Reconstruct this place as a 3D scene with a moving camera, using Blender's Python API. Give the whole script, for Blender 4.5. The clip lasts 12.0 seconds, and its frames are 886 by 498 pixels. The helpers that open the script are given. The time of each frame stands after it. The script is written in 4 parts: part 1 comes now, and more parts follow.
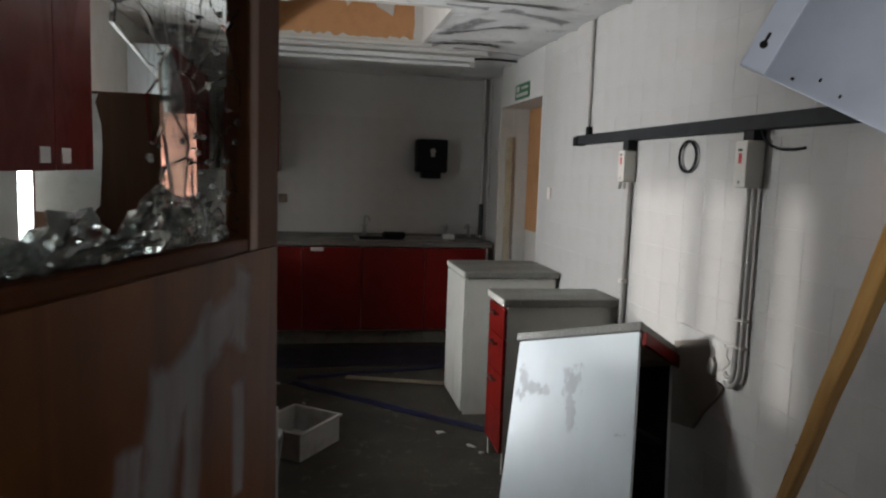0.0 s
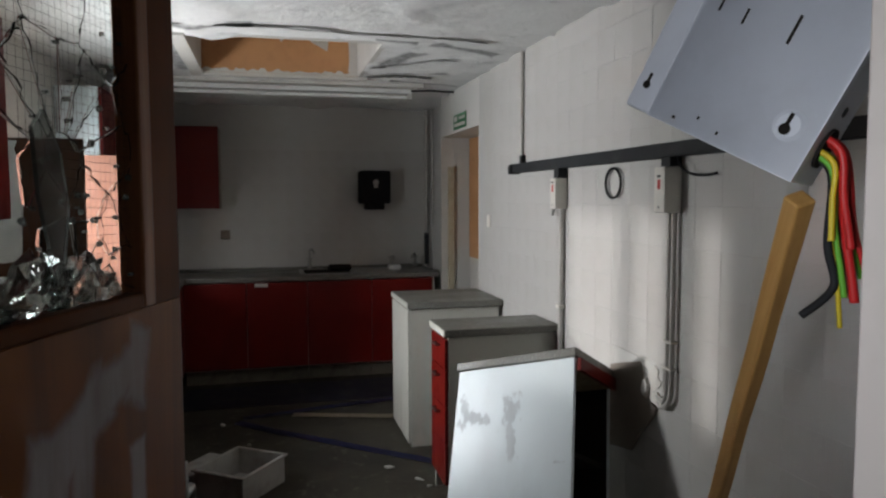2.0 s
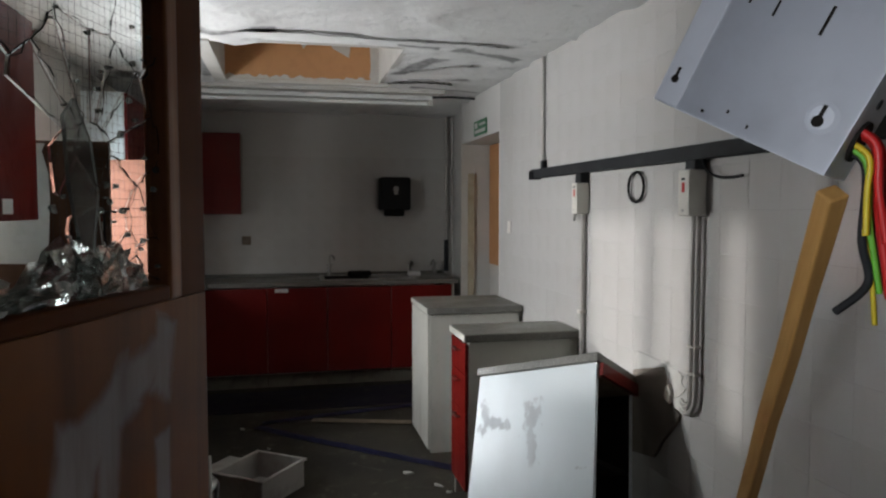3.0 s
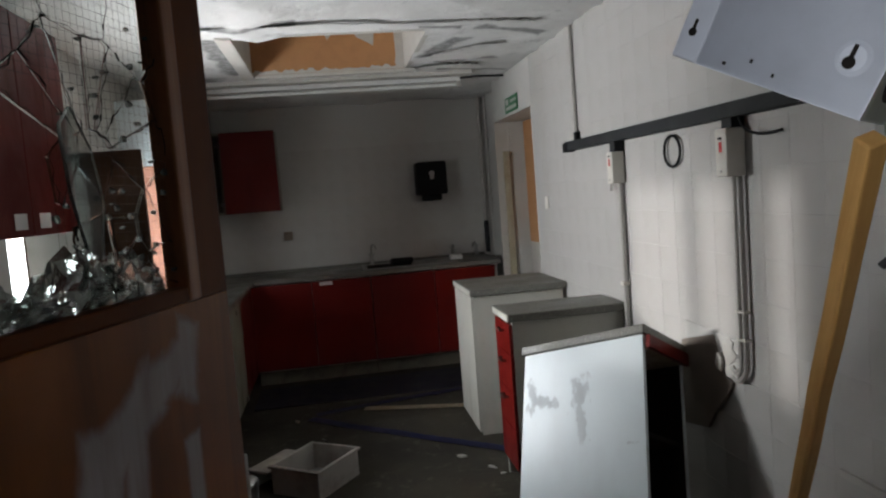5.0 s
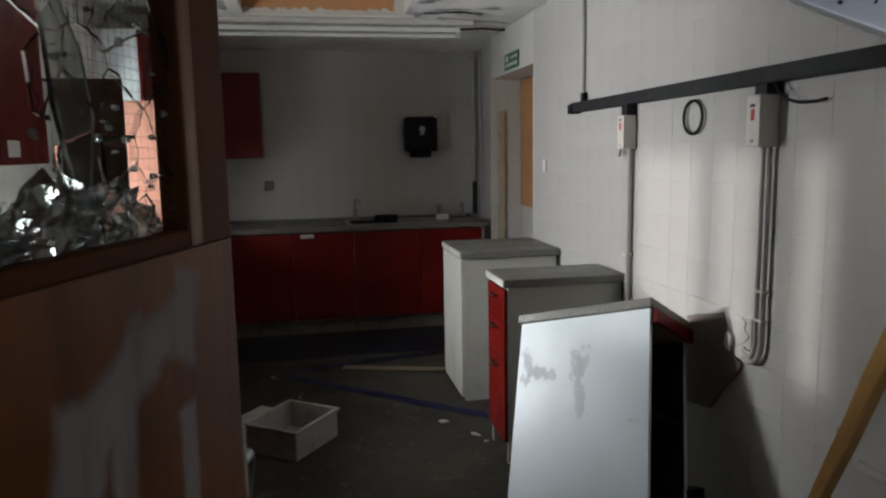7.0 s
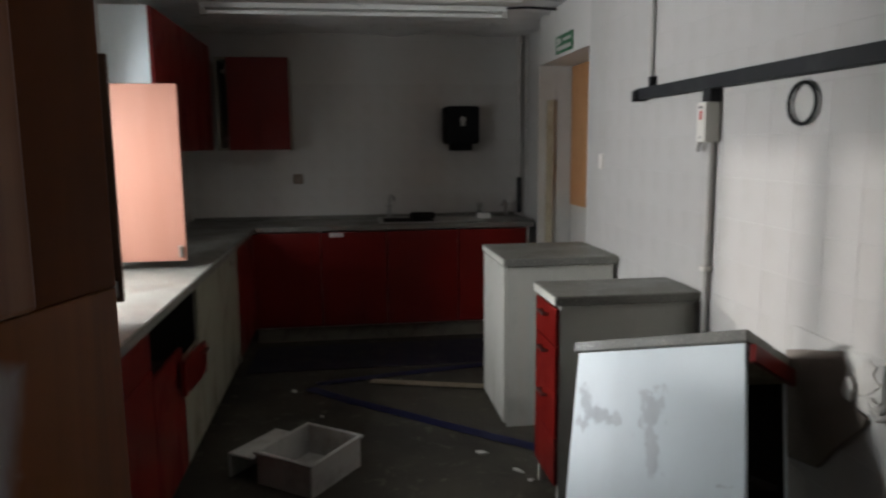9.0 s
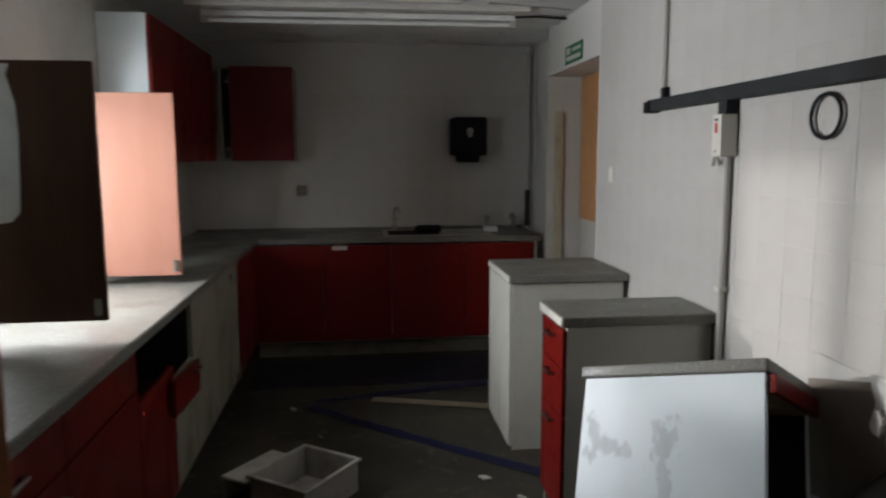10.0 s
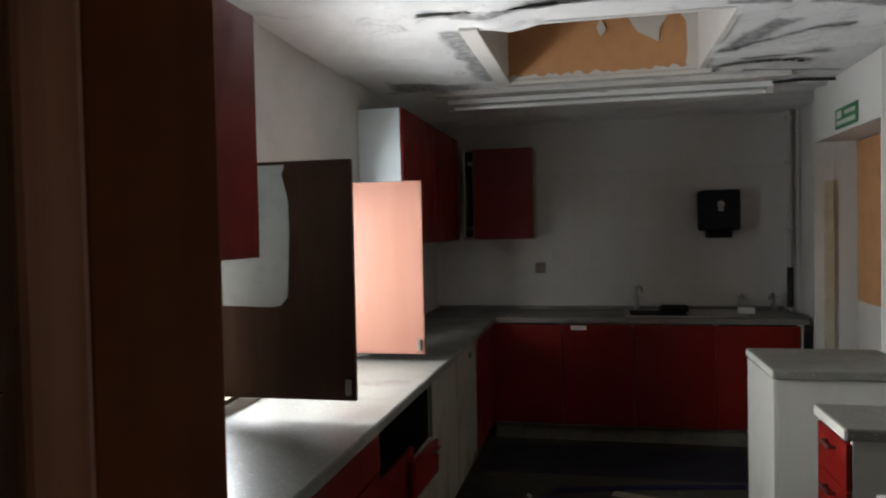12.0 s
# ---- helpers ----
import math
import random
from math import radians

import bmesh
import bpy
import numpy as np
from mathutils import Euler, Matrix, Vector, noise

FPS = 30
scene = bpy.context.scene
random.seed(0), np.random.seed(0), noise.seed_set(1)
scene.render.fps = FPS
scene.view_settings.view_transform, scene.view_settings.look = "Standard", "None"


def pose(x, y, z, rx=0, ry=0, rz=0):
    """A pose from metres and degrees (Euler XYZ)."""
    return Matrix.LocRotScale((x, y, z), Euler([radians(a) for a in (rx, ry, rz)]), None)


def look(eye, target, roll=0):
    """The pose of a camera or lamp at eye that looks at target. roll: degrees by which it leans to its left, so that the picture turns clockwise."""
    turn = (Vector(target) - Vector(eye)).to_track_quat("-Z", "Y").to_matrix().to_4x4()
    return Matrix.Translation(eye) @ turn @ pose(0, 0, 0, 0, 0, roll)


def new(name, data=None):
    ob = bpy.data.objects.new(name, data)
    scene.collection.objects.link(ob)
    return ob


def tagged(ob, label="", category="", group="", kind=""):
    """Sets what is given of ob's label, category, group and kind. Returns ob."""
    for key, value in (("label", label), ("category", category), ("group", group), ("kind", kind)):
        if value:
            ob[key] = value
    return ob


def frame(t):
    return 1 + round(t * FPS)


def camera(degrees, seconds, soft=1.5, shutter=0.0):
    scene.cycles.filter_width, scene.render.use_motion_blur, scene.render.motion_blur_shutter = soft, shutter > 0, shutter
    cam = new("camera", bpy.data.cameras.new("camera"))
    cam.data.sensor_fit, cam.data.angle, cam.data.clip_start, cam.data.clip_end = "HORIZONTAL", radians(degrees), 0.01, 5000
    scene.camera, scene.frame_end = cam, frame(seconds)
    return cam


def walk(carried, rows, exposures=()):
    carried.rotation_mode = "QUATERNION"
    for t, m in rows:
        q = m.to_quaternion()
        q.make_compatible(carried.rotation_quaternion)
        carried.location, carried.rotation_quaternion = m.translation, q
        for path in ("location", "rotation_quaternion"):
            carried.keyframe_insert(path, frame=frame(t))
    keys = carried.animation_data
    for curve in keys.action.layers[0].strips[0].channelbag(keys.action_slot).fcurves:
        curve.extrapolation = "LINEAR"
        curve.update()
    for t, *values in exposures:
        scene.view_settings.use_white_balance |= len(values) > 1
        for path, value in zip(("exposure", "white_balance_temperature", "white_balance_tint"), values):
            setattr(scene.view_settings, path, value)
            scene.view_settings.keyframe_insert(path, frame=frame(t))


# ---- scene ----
cam = camera(64.0, 12.0, soft=2.2, shutter=0.5)
PATH = [
    (0, (0.121, 0.224, 1.525), (0.48, 2.179, 1.306), 1.9),
    (0.5, (0.178, 0.268, 1.538), (0.524, 2.226, 1.33), 1.9),
    (1, (0.177, 0.248, 1.541), (0.574, 2.201, 1.374), 2.1),
    (1.5, (0.197, 0.206, 1.539), (0.661, 2.144, 1.376), 0.1),
    (2, (0.212, 0.197, 1.557), (0.691, 2.133, 1.413), -0.2),
    (2.5, (0.206, 0.202, 1.555), (0.681, 2.143, 1.481), -1.1),
    (3, (0.202, 0.205, 1.531), (0.631, 2.155, 1.414), -0.0),
    (5, (0.255, 0.231, 1.526), (0.554, 2.202, 1.365), -4.5),
    (5.5, (0.254, 0.267, 1.516), (0.583, 2.231, 1.328), -1.8),
    (6, (0.206, 0.28, 1.528), (0.588, 2.237, 1.374), 0.3),
    (6.5, (0.176, 0.313, 1.513), (0.526, 2.265, 1.251), -1.5),
    (8.5, (0.214, 0.853, 1.5), (0.66, 2.783, 1.224), 1.6),
    (9, (0.26, 0.911, 1.5), (0.516, 2.873, 1.209), -0.5),
    (9.5, (0.305, 0.948, 1.514), (0.394, 2.928, 1.241), -1.0),
    (10, (0.308, 1.034, 1.508), (0.537, 3.004, 1.246), -0.2),
    (10.5, (0.247, 1.14, 1.521), (0.606, 3.092, 1.273), 0.5),
    (11, (0.278, 1.176, 1.525), (0.402, 3.165, 1.358), -1.8),
    (11.5, (0.3, 1.149, 1.554), (0.015, 3.126, 1.47), -1.4),
    (12, (0.299, 1.124, 1.559), (-0.13, 3.077, 1.503), -1.2),
]
EXPOSURES = [(0.0, -0.82), (6.5, -0.86), (8.5, -0.97), (10.5, -0.97), (12.0, -0.86)]
walk(cam, [(t, look(eye, target, roll)) for t, eye, target, roll in PATH], EXPOSURES)

# ---- light ----
world = bpy.data.worlds.new("sky")
scene.world = world
world.use_nodes = True
sky = world.node_tree.nodes.new("ShaderNodeTexSky")
sky.sky_type, sky.sun_disc, sky.sun_elevation, sky.sun_rotation = "NISHITA", False, radians(8), radians(292)
world.node_tree.links.new(sky.outputs[0], world.node_tree.nodes["Background"].inputs[0])
world.node_tree.nodes["Background"].inputs[1].default_value = 0.05


def window_light(name, eye, target, width, height, watts, colour):
    lamp = bpy.data.lights.new(name, "AREA")
    lamp.shape, lamp.size, lamp.size_y, lamp.energy, lamp.color = "RECTANGLE", width, height, watts, colour
    ob = new(name, lamp)
    ob.matrix_world = look(eye, target)
    return ob


# low hazy sun that enters by the window over the worktop
sun_lamp = bpy.data.lights.new("sun", "SUN")
sun_lamp.energy, sun_lamp.angle, sun_lamp.color = 2.6, radians(2.8), (1.0, 0.975, 0.945)
new("sun", sun_lamp).matrix_world = look((-6.0, 6.4, 2.4), (-5.0, 6.0, 2.29))

window_light("window_skylight", (-1.235, 3.885, 1.46), (0.4, 4.0, 0.98), 0.55, 0.68, 88, (0.93, 0.965, 1.0)).data.spread = radians(165)
window_light("window_ground_bounce", (-1.225, 4.0, 1.30), (-0.2, 3.5, 2.0), 0.80, 0.40, 6, (0.93, 0.965, 1.0)).data.spread = radians(140)
# narrow beam from the added hall window, aimed to brighten the electrical box
window_light("added_hall_beam", (-1.50, -0.75, 1.55), (1.30, 1.12, 1.58), 0.5, 0.6, 3.0, (0.90, 0.94, 1.0)).data.spread = radians(32)


# ---- materials ----
class Nodes:
    """A small builder for a principled material with mixed noises."""

    def __init__(self, name, colour, rough=0.6, metal=0.0):
        self.mat = bpy.data.materials.new(name)
        self.mat.use_nodes = True
        self.tree = self.mat.node_tree
        self.bsdf = self.tree.nodes["Principled BSDF"]
        self.bsdf.inputs["Roughness"].default_value = rough
        self.bsdf.inputs["Metallic"].default_value = metal
        self.bsdf.inputs["Base Color"].default_value = (*colour, 1)
        coord = self.tree.nodes.new("ShaderNodeTexCoord")
        self.at = coord.outputs["Object"]
        self.colour = None
        self.base = (*colour, 1)
        self.bumps = None

    def link(self, a, b):
        self.tree.links.new(a, b)

    def scaled(self, scale):
        node = self.tree.nodes.new("ShaderNodeMapping")
        node.inputs["Scale"].default_value = scale
        self.link(self.at, node.inputs[0])
        return node.outputs[0]

    def noise(self, scale, detail=4.0, stretch=(1, 1, 1), low=0.4, high=0.6, rough=0.6, warp=0.0):
        node = self.tree.nodes.new("ShaderNodeTexNoise")
        node.inputs["Scale"].default_value, node.inputs["Detail"].default_value = scale, detail
        node.inputs["Roughness"].default_value, node.inputs["Distortion"].default_value = rough, warp
        self.link(self.scaled(stretch), node.inputs["Vector"])
        ramp = self.tree.nodes.new("ShaderNodeMapRange")
        ramp.inputs[1].default_value, ramp.inputs[2].default_value = low, high
        self.link(node.outputs[0], ramp.inputs[0])
        return ramp.outputs[0]

    def mix(self, factor, colour, amount=1.0):
        node = self.tree.nodes.new("ShaderNodeMix")
        node.data_type = "RGBA"
        scale = self.tree.nodes.new("ShaderNodeMath")
        scale.operation = "MULTIPLY"
        scale.inputs[1].default_value = amount
        self.link(factor, scale.inputs[0])
        self.link(scale.outputs[0], node.inputs["Factor"])
        if self.colour:
            self.link(self.colour, node.inputs["A"])
        else:
            node.inputs["A"].default_value = self.base
        node.inputs["B"].default_value = (*colour, 1)
        self.colour = node.outputs["Result"]
        self.link(self.colour, self.bsdf.inputs["Base Color"])
        return self

    def rough(self, factor, low, high):
        node = self.tree.nodes.new("ShaderNodeMapRange")
        node.inputs[3].default_value, node.inputs[4].default_value = low, high
        self.link(factor, node.inputs[0])
        self.link(node.outputs[0], self.bsdf.inputs["Roughness"])
        return self

    def bump(self, factor, distance, strength=1.0):
        node = self.tree.nodes.new("ShaderNodeBump")
        node.inputs["Distance"].default_value, node.inputs["Strength"].default_value = distance, strength
        self.link(factor, node.inputs["Height"])
        if self.bumps:
            self.link(self.bumps, node.inputs["Normal"])
        self.bumps = node.outputs[0]
        self.link(self.bumps, self.bsdf.inputs["Normal"])
        return self

    def math(self, kind, a, b):
        node = self.tree.nodes.new("ShaderNodeMath")
        node.operation = kind
        for k, value in enumerate((a, b)):
            if isinstance(value, (int, float)):
                node.inputs[k].default_value = value
            else:
                self.link(value, node.inputs[k])
        return node.outputs[0]

    def wiped(self, strokes, axis=2, first=0, scale=9, ragged=0.9):
        """Soft strokes (x0, v0, x1, v1, half width), v along the given axis, streaked by noise."""
        split = self.tree.nodes.new("ShaderNodeSeparateXYZ")
        self.link(self.at, split.inputs[0])
        wobble = self.noise(scale, 4, (1, 1, 0.6), 0.2, 0.8)
        total = None
        for x0, z0, x1, z1, half in strokes:
            dx, dz = x1 - x0, z1 - z0
            size = math.hypot(dx, dz)
            px, pz = self.math("SUBTRACT", split.outputs[first], x0), self.math("SUBTRACT", split.outputs[axis], z0)
            along = self.math("ADD", self.math("MULTIPLY", px, dx / size), self.math("MULTIPLY", pz, dz / size))
            across = self.math("ABSOLUTE", self.math("SUBTRACT", self.math("MULTIPLY", px, dz / size), self.math("MULTIPLY", pz, dx / size)), 0.0)
            over = self.math("SUBTRACT", self.math("ABSOLUTE", self.math("SUBTRACT", along, size / 2), 0.0), size / 2)
            far = self.math("MAXIMUM", across, self.math("ADD", over, half * 0.5))
            far = self.math("ADD", far, self.math("MULTIPLY", self.math("SUBTRACT", wobble, 0.5), half * ragged))
            ramp = self.tree.nodes.new("ShaderNodeMapRange")
            ramp.interpolation_type = "SMOOTHSTEP"
            ramp.inputs[1].default_value, ramp.inputs[2].default_value = half * 1.15, half * 0.45
            ramp.inputs[3].default_value, ramp.inputs[4].default_value = 0.0, 1.0
            self.link(far, ramp.inputs[0])
            total = ramp.outputs[0] if total is None else self.math("MAXIMUM", total, ramp.outputs[0])
        streak = self.noise(1.0, 4, (26, 26, 3), 0.25, 0.6)
        return self.math("MULTIPLY", total, self.math("ADD", self.math("MULTIPLY", streak, 0.5), 0.5))

    def by_piece(self, colour, amount):
        info = self.tree.nodes.new("ShaderNodeObjectInfo")
        return self.mix(info.outputs["Random"], colour, amount)


def plaster(name, colour, stain, amount):
    n = Nodes(name, colour, 0.8)
    n.mix(n.noise(1.6, 6, low=0.5, high=0.75), stain, amount).mix(n.noise(14, 5, low=0.55, high=0.8), stain, amount * 0.6)
    n.bump(n.noise(9, 6, low=0, high=1), 0.006, 0.5).bump(n.noise(120, 3, low=0, high=1), 0.0006, 0.5)
    return n.mat


def laminate(name, colour, dirt, rough, amount=0.35):
    n = Nodes(name, colour, rough)
    if max(colour) < 0.2:
        n.bsdf.inputs["Specular IOR Level"].default_value = 0.22
    smear = n.noise(5, 6, (1, 1, 0.5), 0.48, 0.75, warp=0.6)
    n.mix(smear, dirt, amount).mix(n.noise(60, 3, low=0.62, high=0.72), dirt, amount * 0.7)
    n.rough(smear, rough, min(1, rough + 0.3)).bump(n.noise(30, 3, low=0, high=1), 0.0008, 0.3)
    return n.mat


def wood(name, colour, dark, rough, stretch=(30, 30, 1.2), amount=0.8):
    n = Nodes(name, colour, rough)
    if max(colour) < 0.1:
        n.bsdf.inputs["Specular IOR Level"].default_value = 0.2
    grain = n.noise(1.0, 5, stretch, 0.38, 0.66, warp=0.4)
    n.mix(grain, dark, amount).mix(n.noise(3, 4, low=0.5, high=0.8), dark, 0.4)
    n.rough(grain, rough, min(1, rough + 0.2)).bump(grain, 0.0008, 0.4)
    return n.mat


def plain(name, colour, rough=0.5, metal=0.0, wear=None, amount=0.4):
    n = Nodes(name, colour, rough, metal)
    n.bsdf.inputs["Specular IOR Level"].default_value = 0.15 if max(colour) < 0.05 else 0.4
    grime = n.noise(8, 5, low=0.48, high=0.74)
    n.mix(grime, wear or tuple(c * 0.5 for c in colour), amount).bump(n.noise(70, 2, low=0, high=1), 0.0004, 0.3)
    return n.mat


WALL = plaster("wall_paint", (0.53, 0.51, 0.475), (0.34, 0.315, 0.27), 0.5)
JAMB = plain("cream_gloss_paint", (0.72, 0.66, 0.62), 0.4, 0, (0.5, 0.45, 0.4), 0.3)
GROUT = plaster("tile_grout", (0.525, 0.512, 0.485), (0.42, 0.40, 0.36), 0.4)


def tile_material():
    n = Nodes("white_glazed_tile", (0.54, 0.525, 0.50), 0.16)
    film = n.noise(3.5, 6, (1, 1, 0.6), 0.45, 0.8)
    n.by_piece((0.52, 0.505, 0.48), 0.5).mix(film, (0.40, 0.37, 0.32), 0.45).rough(film, 0.09, 0.34)
    n.bump(n.noise(12, 2, low=0, high=1), 0.0008, 0.2)
    return n.mat


def ceiling_material():
    n = Nodes("stained_ceiling_plaster", (0.72, 0.715, 0.70), 0.9)
    n.mix(n.noise(1.1, 7, (1, 1.6, 1), 0.55, 0.78, warp=0.5), (0.36, 0.35, 0.335), 0.5)
    n.mix(n.noise(5, 7, low=0.60, high=0.74, warp=1.0), (0.20, 0.195, 0.19), 0.6)
    # widest stroke paints the shade by the far wall cabinet; the rest are stains
    soot_and_shade = n.wiped(((-0.31, 4.10, -0.29, 5.10, 0.07), (0.92, 4.78, 1.08, 4.35, 0.07), (1.05, 5.04, 1.40, 4.94, 0.07), (-0.25, 3.90, 0.14, 3.84, 0.05), (1.09, 5.32, 1.62, 5.47, 0.025), (0.80, 4.02, 1.02, 4.04, 0.03), (-0.45, 5.32, -0.85, 5.2, 0.12), (1.15, 4.05, 1.55, 4.3, 0.05)), 1)
    n.mix(soot_and_shade, (0.12, 0.118, 0.115), 0.85)
    n.bump(n.noise(6, 8, low=0.2, high=0.8, rough=0.7), 0.02, 0.7).bump(n.noise(45, 5, low=0, high=1), 0.003, 0.6)
    return n.mat


def floor_material():
    n = Nodes("grimy_floor_screed", (0.050, 0.044, 0.034), 0.85)
    n.bsdf.inputs["Specular IOR Level"].default_value = 0.15
    n.mix(n.noise(1.3, 6, low=0.4, high=0.7), (0.020, 0.018, 0.016), 0.9).mix(n.noise(9, 6, low=0.58, high=0.75), (0.13, 0.12, 0.10), 0.6)
    n.mix(n.noise(70, 3, low=0.66, high=0.7), (0.2, 0.19, 0.17), 0.5)
    n.bump(n.noise(40, 5, low=0, high=1), 0.004, 0.6)
    return n.mat


def worktop_material():
    n = Nodes("speckled_grey_worktop", (0.15, 0.146, 0.13), 0.45)
    n.mix(n.noise(160, 2, low=0.45, high=0.6), (0.10, 0.096, 0.085), 0.7).mix(n.noise(110, 2, low=0.6, high=0.68), (0.42, 0.40, 0.36), 0.55)
    dust = n.noise(4, 6, low=0.45, high=0.7)
    n.mix(dust, (0.23, 0.22, 0.19), 0.5).rough(dust, 0.4, 0.75)
    return n.mat


def door_wood_material(name, bloomed):
    n = Nodes(name, (0.31, 0.10, 0.017) if bloomed else (0.15, 0.040, 0.007), 0.5)
    n.bsdf.inputs["Specular IOR Level"].default_value = 0.2 if bloomed else 0.08
    grain = n.noise(1.0, 4, (14, 14, 0.8), 0.35, 0.7, warp=0.8)
    n.mix(grain, (0.11, 0.030, 0.007), 0.6).mix(n.noise(2.2, 4, low=0.45, high=0.7), (0.085, 0.026, 0.008), 0.5)
    if bloomed:
        bloom = n.wiped(((0.725, 1.33, 0.70, 1.24, 0.034), (0.71, 1.29, 0.60, 1.255, 0.040), (0.61, 1.255, 0.50, 1.20, 0.046), (0.49, 1.22, 0.445, 0.98, 0.046), (0.565, 1.22, 0.545, 0.95, 0.030), (0.702, 1.15, 0.70, 0.98, 0.022), (0.40, 1.15, 0.36, 0.85, 0.03)))
        n.mix(bloom, (0.52, 0.50, 0.51), 0.9).rough(bloom, 0.42, 0.75)
    n.bump(n.noise(60, 3, (1, 1, 0.1), 0, 1), 0.0005, 0.3)
    return n.mat


def glass_material():
    n = Nodes("wired_glass", (0.93, 0.96, 0.95), 0.03)
    n.bsdf.inputs["Transmission Weight"].default_value = 1.0
    n.bsdf.inputs["IOR"].default_value = 1.05
    return n.mat


def crazed_glass_material():
    n = Nodes("crazed_glass", (0.62, 0.69, 0.66), 0.03)
    n.mix(n.noise(38, 3, low=0.45, high=0.6), (0.34, 0.39, 0.37), 0.8)
    n.bsdf.inputs["Transmission Weight"].default_value = 0.86
    n.bsdf.inputs["IOR"].default_value = 1.3
    n.bump(n.noise(55, 2, low=0, high=1), 0.005, 0.8)
    return n.mat


def grimy_glass_material():
    n = Nodes("grimy_glass", (0.60, 0.65, 0.63), 0.05)
    n.mix(n.noise(25, 3, low=0.4, high=0.65), (0.38, 0.42, 0.40), 0.7)
    n.bsdf.inputs["Transmission Weight"].default_value = 0.94
    n.bsdf.inputs["IOR"].default_value = 1.25
    return n.mat


SMOKED = grimy_glass_material()
TILE, CEILING, FLOOR, TOP, DOORWOOD = tile_material(), ceiling_material(), floor_material(), worktop_material(), door_wood_material("varnished_door_wood", False)
DOORPANEL = door_wood_material("bloomed_door_wood", True)
GLASS, CRAZED = glass_material(), crazed_glass_material()
# darker copy of the cream laminate: shade in its colour as well as dirt
SHADEDCREAM = laminate("shaded_grubby_cream_laminate", (0.26, 0.245, 0.185), (0.10, 0.09, 0.06), 0.5, 0.7)
RED = laminate("red_laminate", (0.125, 0.0055, 0.004), (0.05, 0.006, 0.005), 0.34)
WHITE = laminate("white_laminate", (0.46, 0.45, 0.405), (0.30, 0.28, 0.24), 0.45, 0.5)
PANELWHITE = laminate("bright_white_laminate", (0.76, 0.84, 0.87), (0.45, 0.46, 0.45), 0.4, 0.3)
BEAD = wood("orange_brown_bead", (0.33, 0.12, 0.04), (0.18, 0.06, 0.02), 0.4)
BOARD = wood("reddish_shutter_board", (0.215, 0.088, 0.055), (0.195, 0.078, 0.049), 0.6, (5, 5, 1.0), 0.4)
# same board as the lit shutter, its shade put into a darker colour
SHADEDBOARD = wood("shaded_shutter_board", (0.055, 0.022, 0.009), (0.034, 0.013, 0.006), 0.6, (12, 12, 1.2), 0.7)
PATCH = plain("grey_filler_paint", (0.42, 0.42, 0.39), 0.8, 0, (0.28, 0.27, 0.24), 0.6)
HARDBOARD = plain("orange_hardboard", (0.46, 0.23, 0.10), 0.75, 0, (0.34, 0.165, 0.07), 0.6)
PINE = wood("pine_timber", (0.62, 0.35, 0.11), (0.42, 0.21, 0.06), 0.6, (25, 25, 1.5), 0.7)
PALEWOOD = wood("pale_bare_wood", (0.40, 0.34, 0.25), (0.28, 0.22, 0.15), 0.7)
CRATE = plain("dusty_white_plastic", (0.40, 0.39, 0.36), 0.5, 0, (0.20, 0.18, 0.15), 0.75)
BOXPAINT = plain("pale_blue_grey_enamel", (0.66, 0.69, 0.76), 0.38, 0, (0.5, 0.52, 0.57), 0.4)
PLASTIC = plain("off_white_plastic", (0.66, 0.63, 0.57), 0.45, 0, (0.45, 0.42, 0.36), 0.4)
PVC = plain("grey_pvc_pipe", (0.46, 0.44, 0.41), 0.45, 0, (0.3, 0.29, 0.26), 0.4)
BLACK = plain("black_plastic", (0.007, 0.007, 0.008), 0.6, 0, (0.016, 0.016, 0.016), 0.4)
STEEL = plain("dark_grey_trunking", (0.024, 0.025, 0.027), 0.6, 0.0, (0.05, 0.05, 0.05), 0.5)
RUSTED = plain("tarnished_box", (0.17, 0.12, 0.085), 0.6, 0.0, (0.30, 0.26, 0.22), 0.6)
CHROME = plain("dull_chrome", (0.36, 0.35, 0.33), 0.3, 1.0, (0.16, 0.14, 0.12), 0.6)
TUBE = plain("white_tube_glass", (0.78, 0.78, 0.76), 0.25, 0, (0.6, 0.58, 0.52), 0.3)
BLUE = plain("blue_plastic_strip", (0.016, 0.02, 0.08), 0.5, 0, (0.05, 0.05, 0.07), 0.5)
NAVY = plain("navy_vinyl_mat", (0.013, 0.013, 0.022), 0.65, 0, (0.04, 0.036, 0.03), 0.8)
GREEN = plain("exit_sign_green", (0.02, 0.13, 0.05), 0.4, 0, (0.03, 0.12, 0.05), 0.3)
LABELWHITE = plain("white_label", (0.72, 0.72, 0.70), 0.5, 0, (0.5, 0.5, 0.48), 0.3)
LABELRED = plain("red_label", (0.5, 0.02, 0.02), 0.45)
# near-black for unlit insides and openings, and for crack edges
CHARCOAL = plain("void_and_crack_dark", (0.02, 0.017, 0.015), 0.9)
WIRERED = plain("red_cable", (0.62, 0.025, 0.025), 0.4)
WIREYELLOW = plain("yellow_cable", (0.72, 0.55, 0.03), 0.4)
WIREGREEN = plain("green_cable", (0.16, 0.50, 0.05), 0.4)
# cream plinth darkened for the shade under the units, besides its grime
PLINTH = plain("shaded_grubby_plinth", (0.15, 0.135, 0.105), 0.7, 0, (0.06, 0.055, 0.045), 0.8)
BRICK = plain("outside_render", (0.62, 0.36, 0.22), 0.9, 0, (0.5, 0.28, 0.17), 0.5)


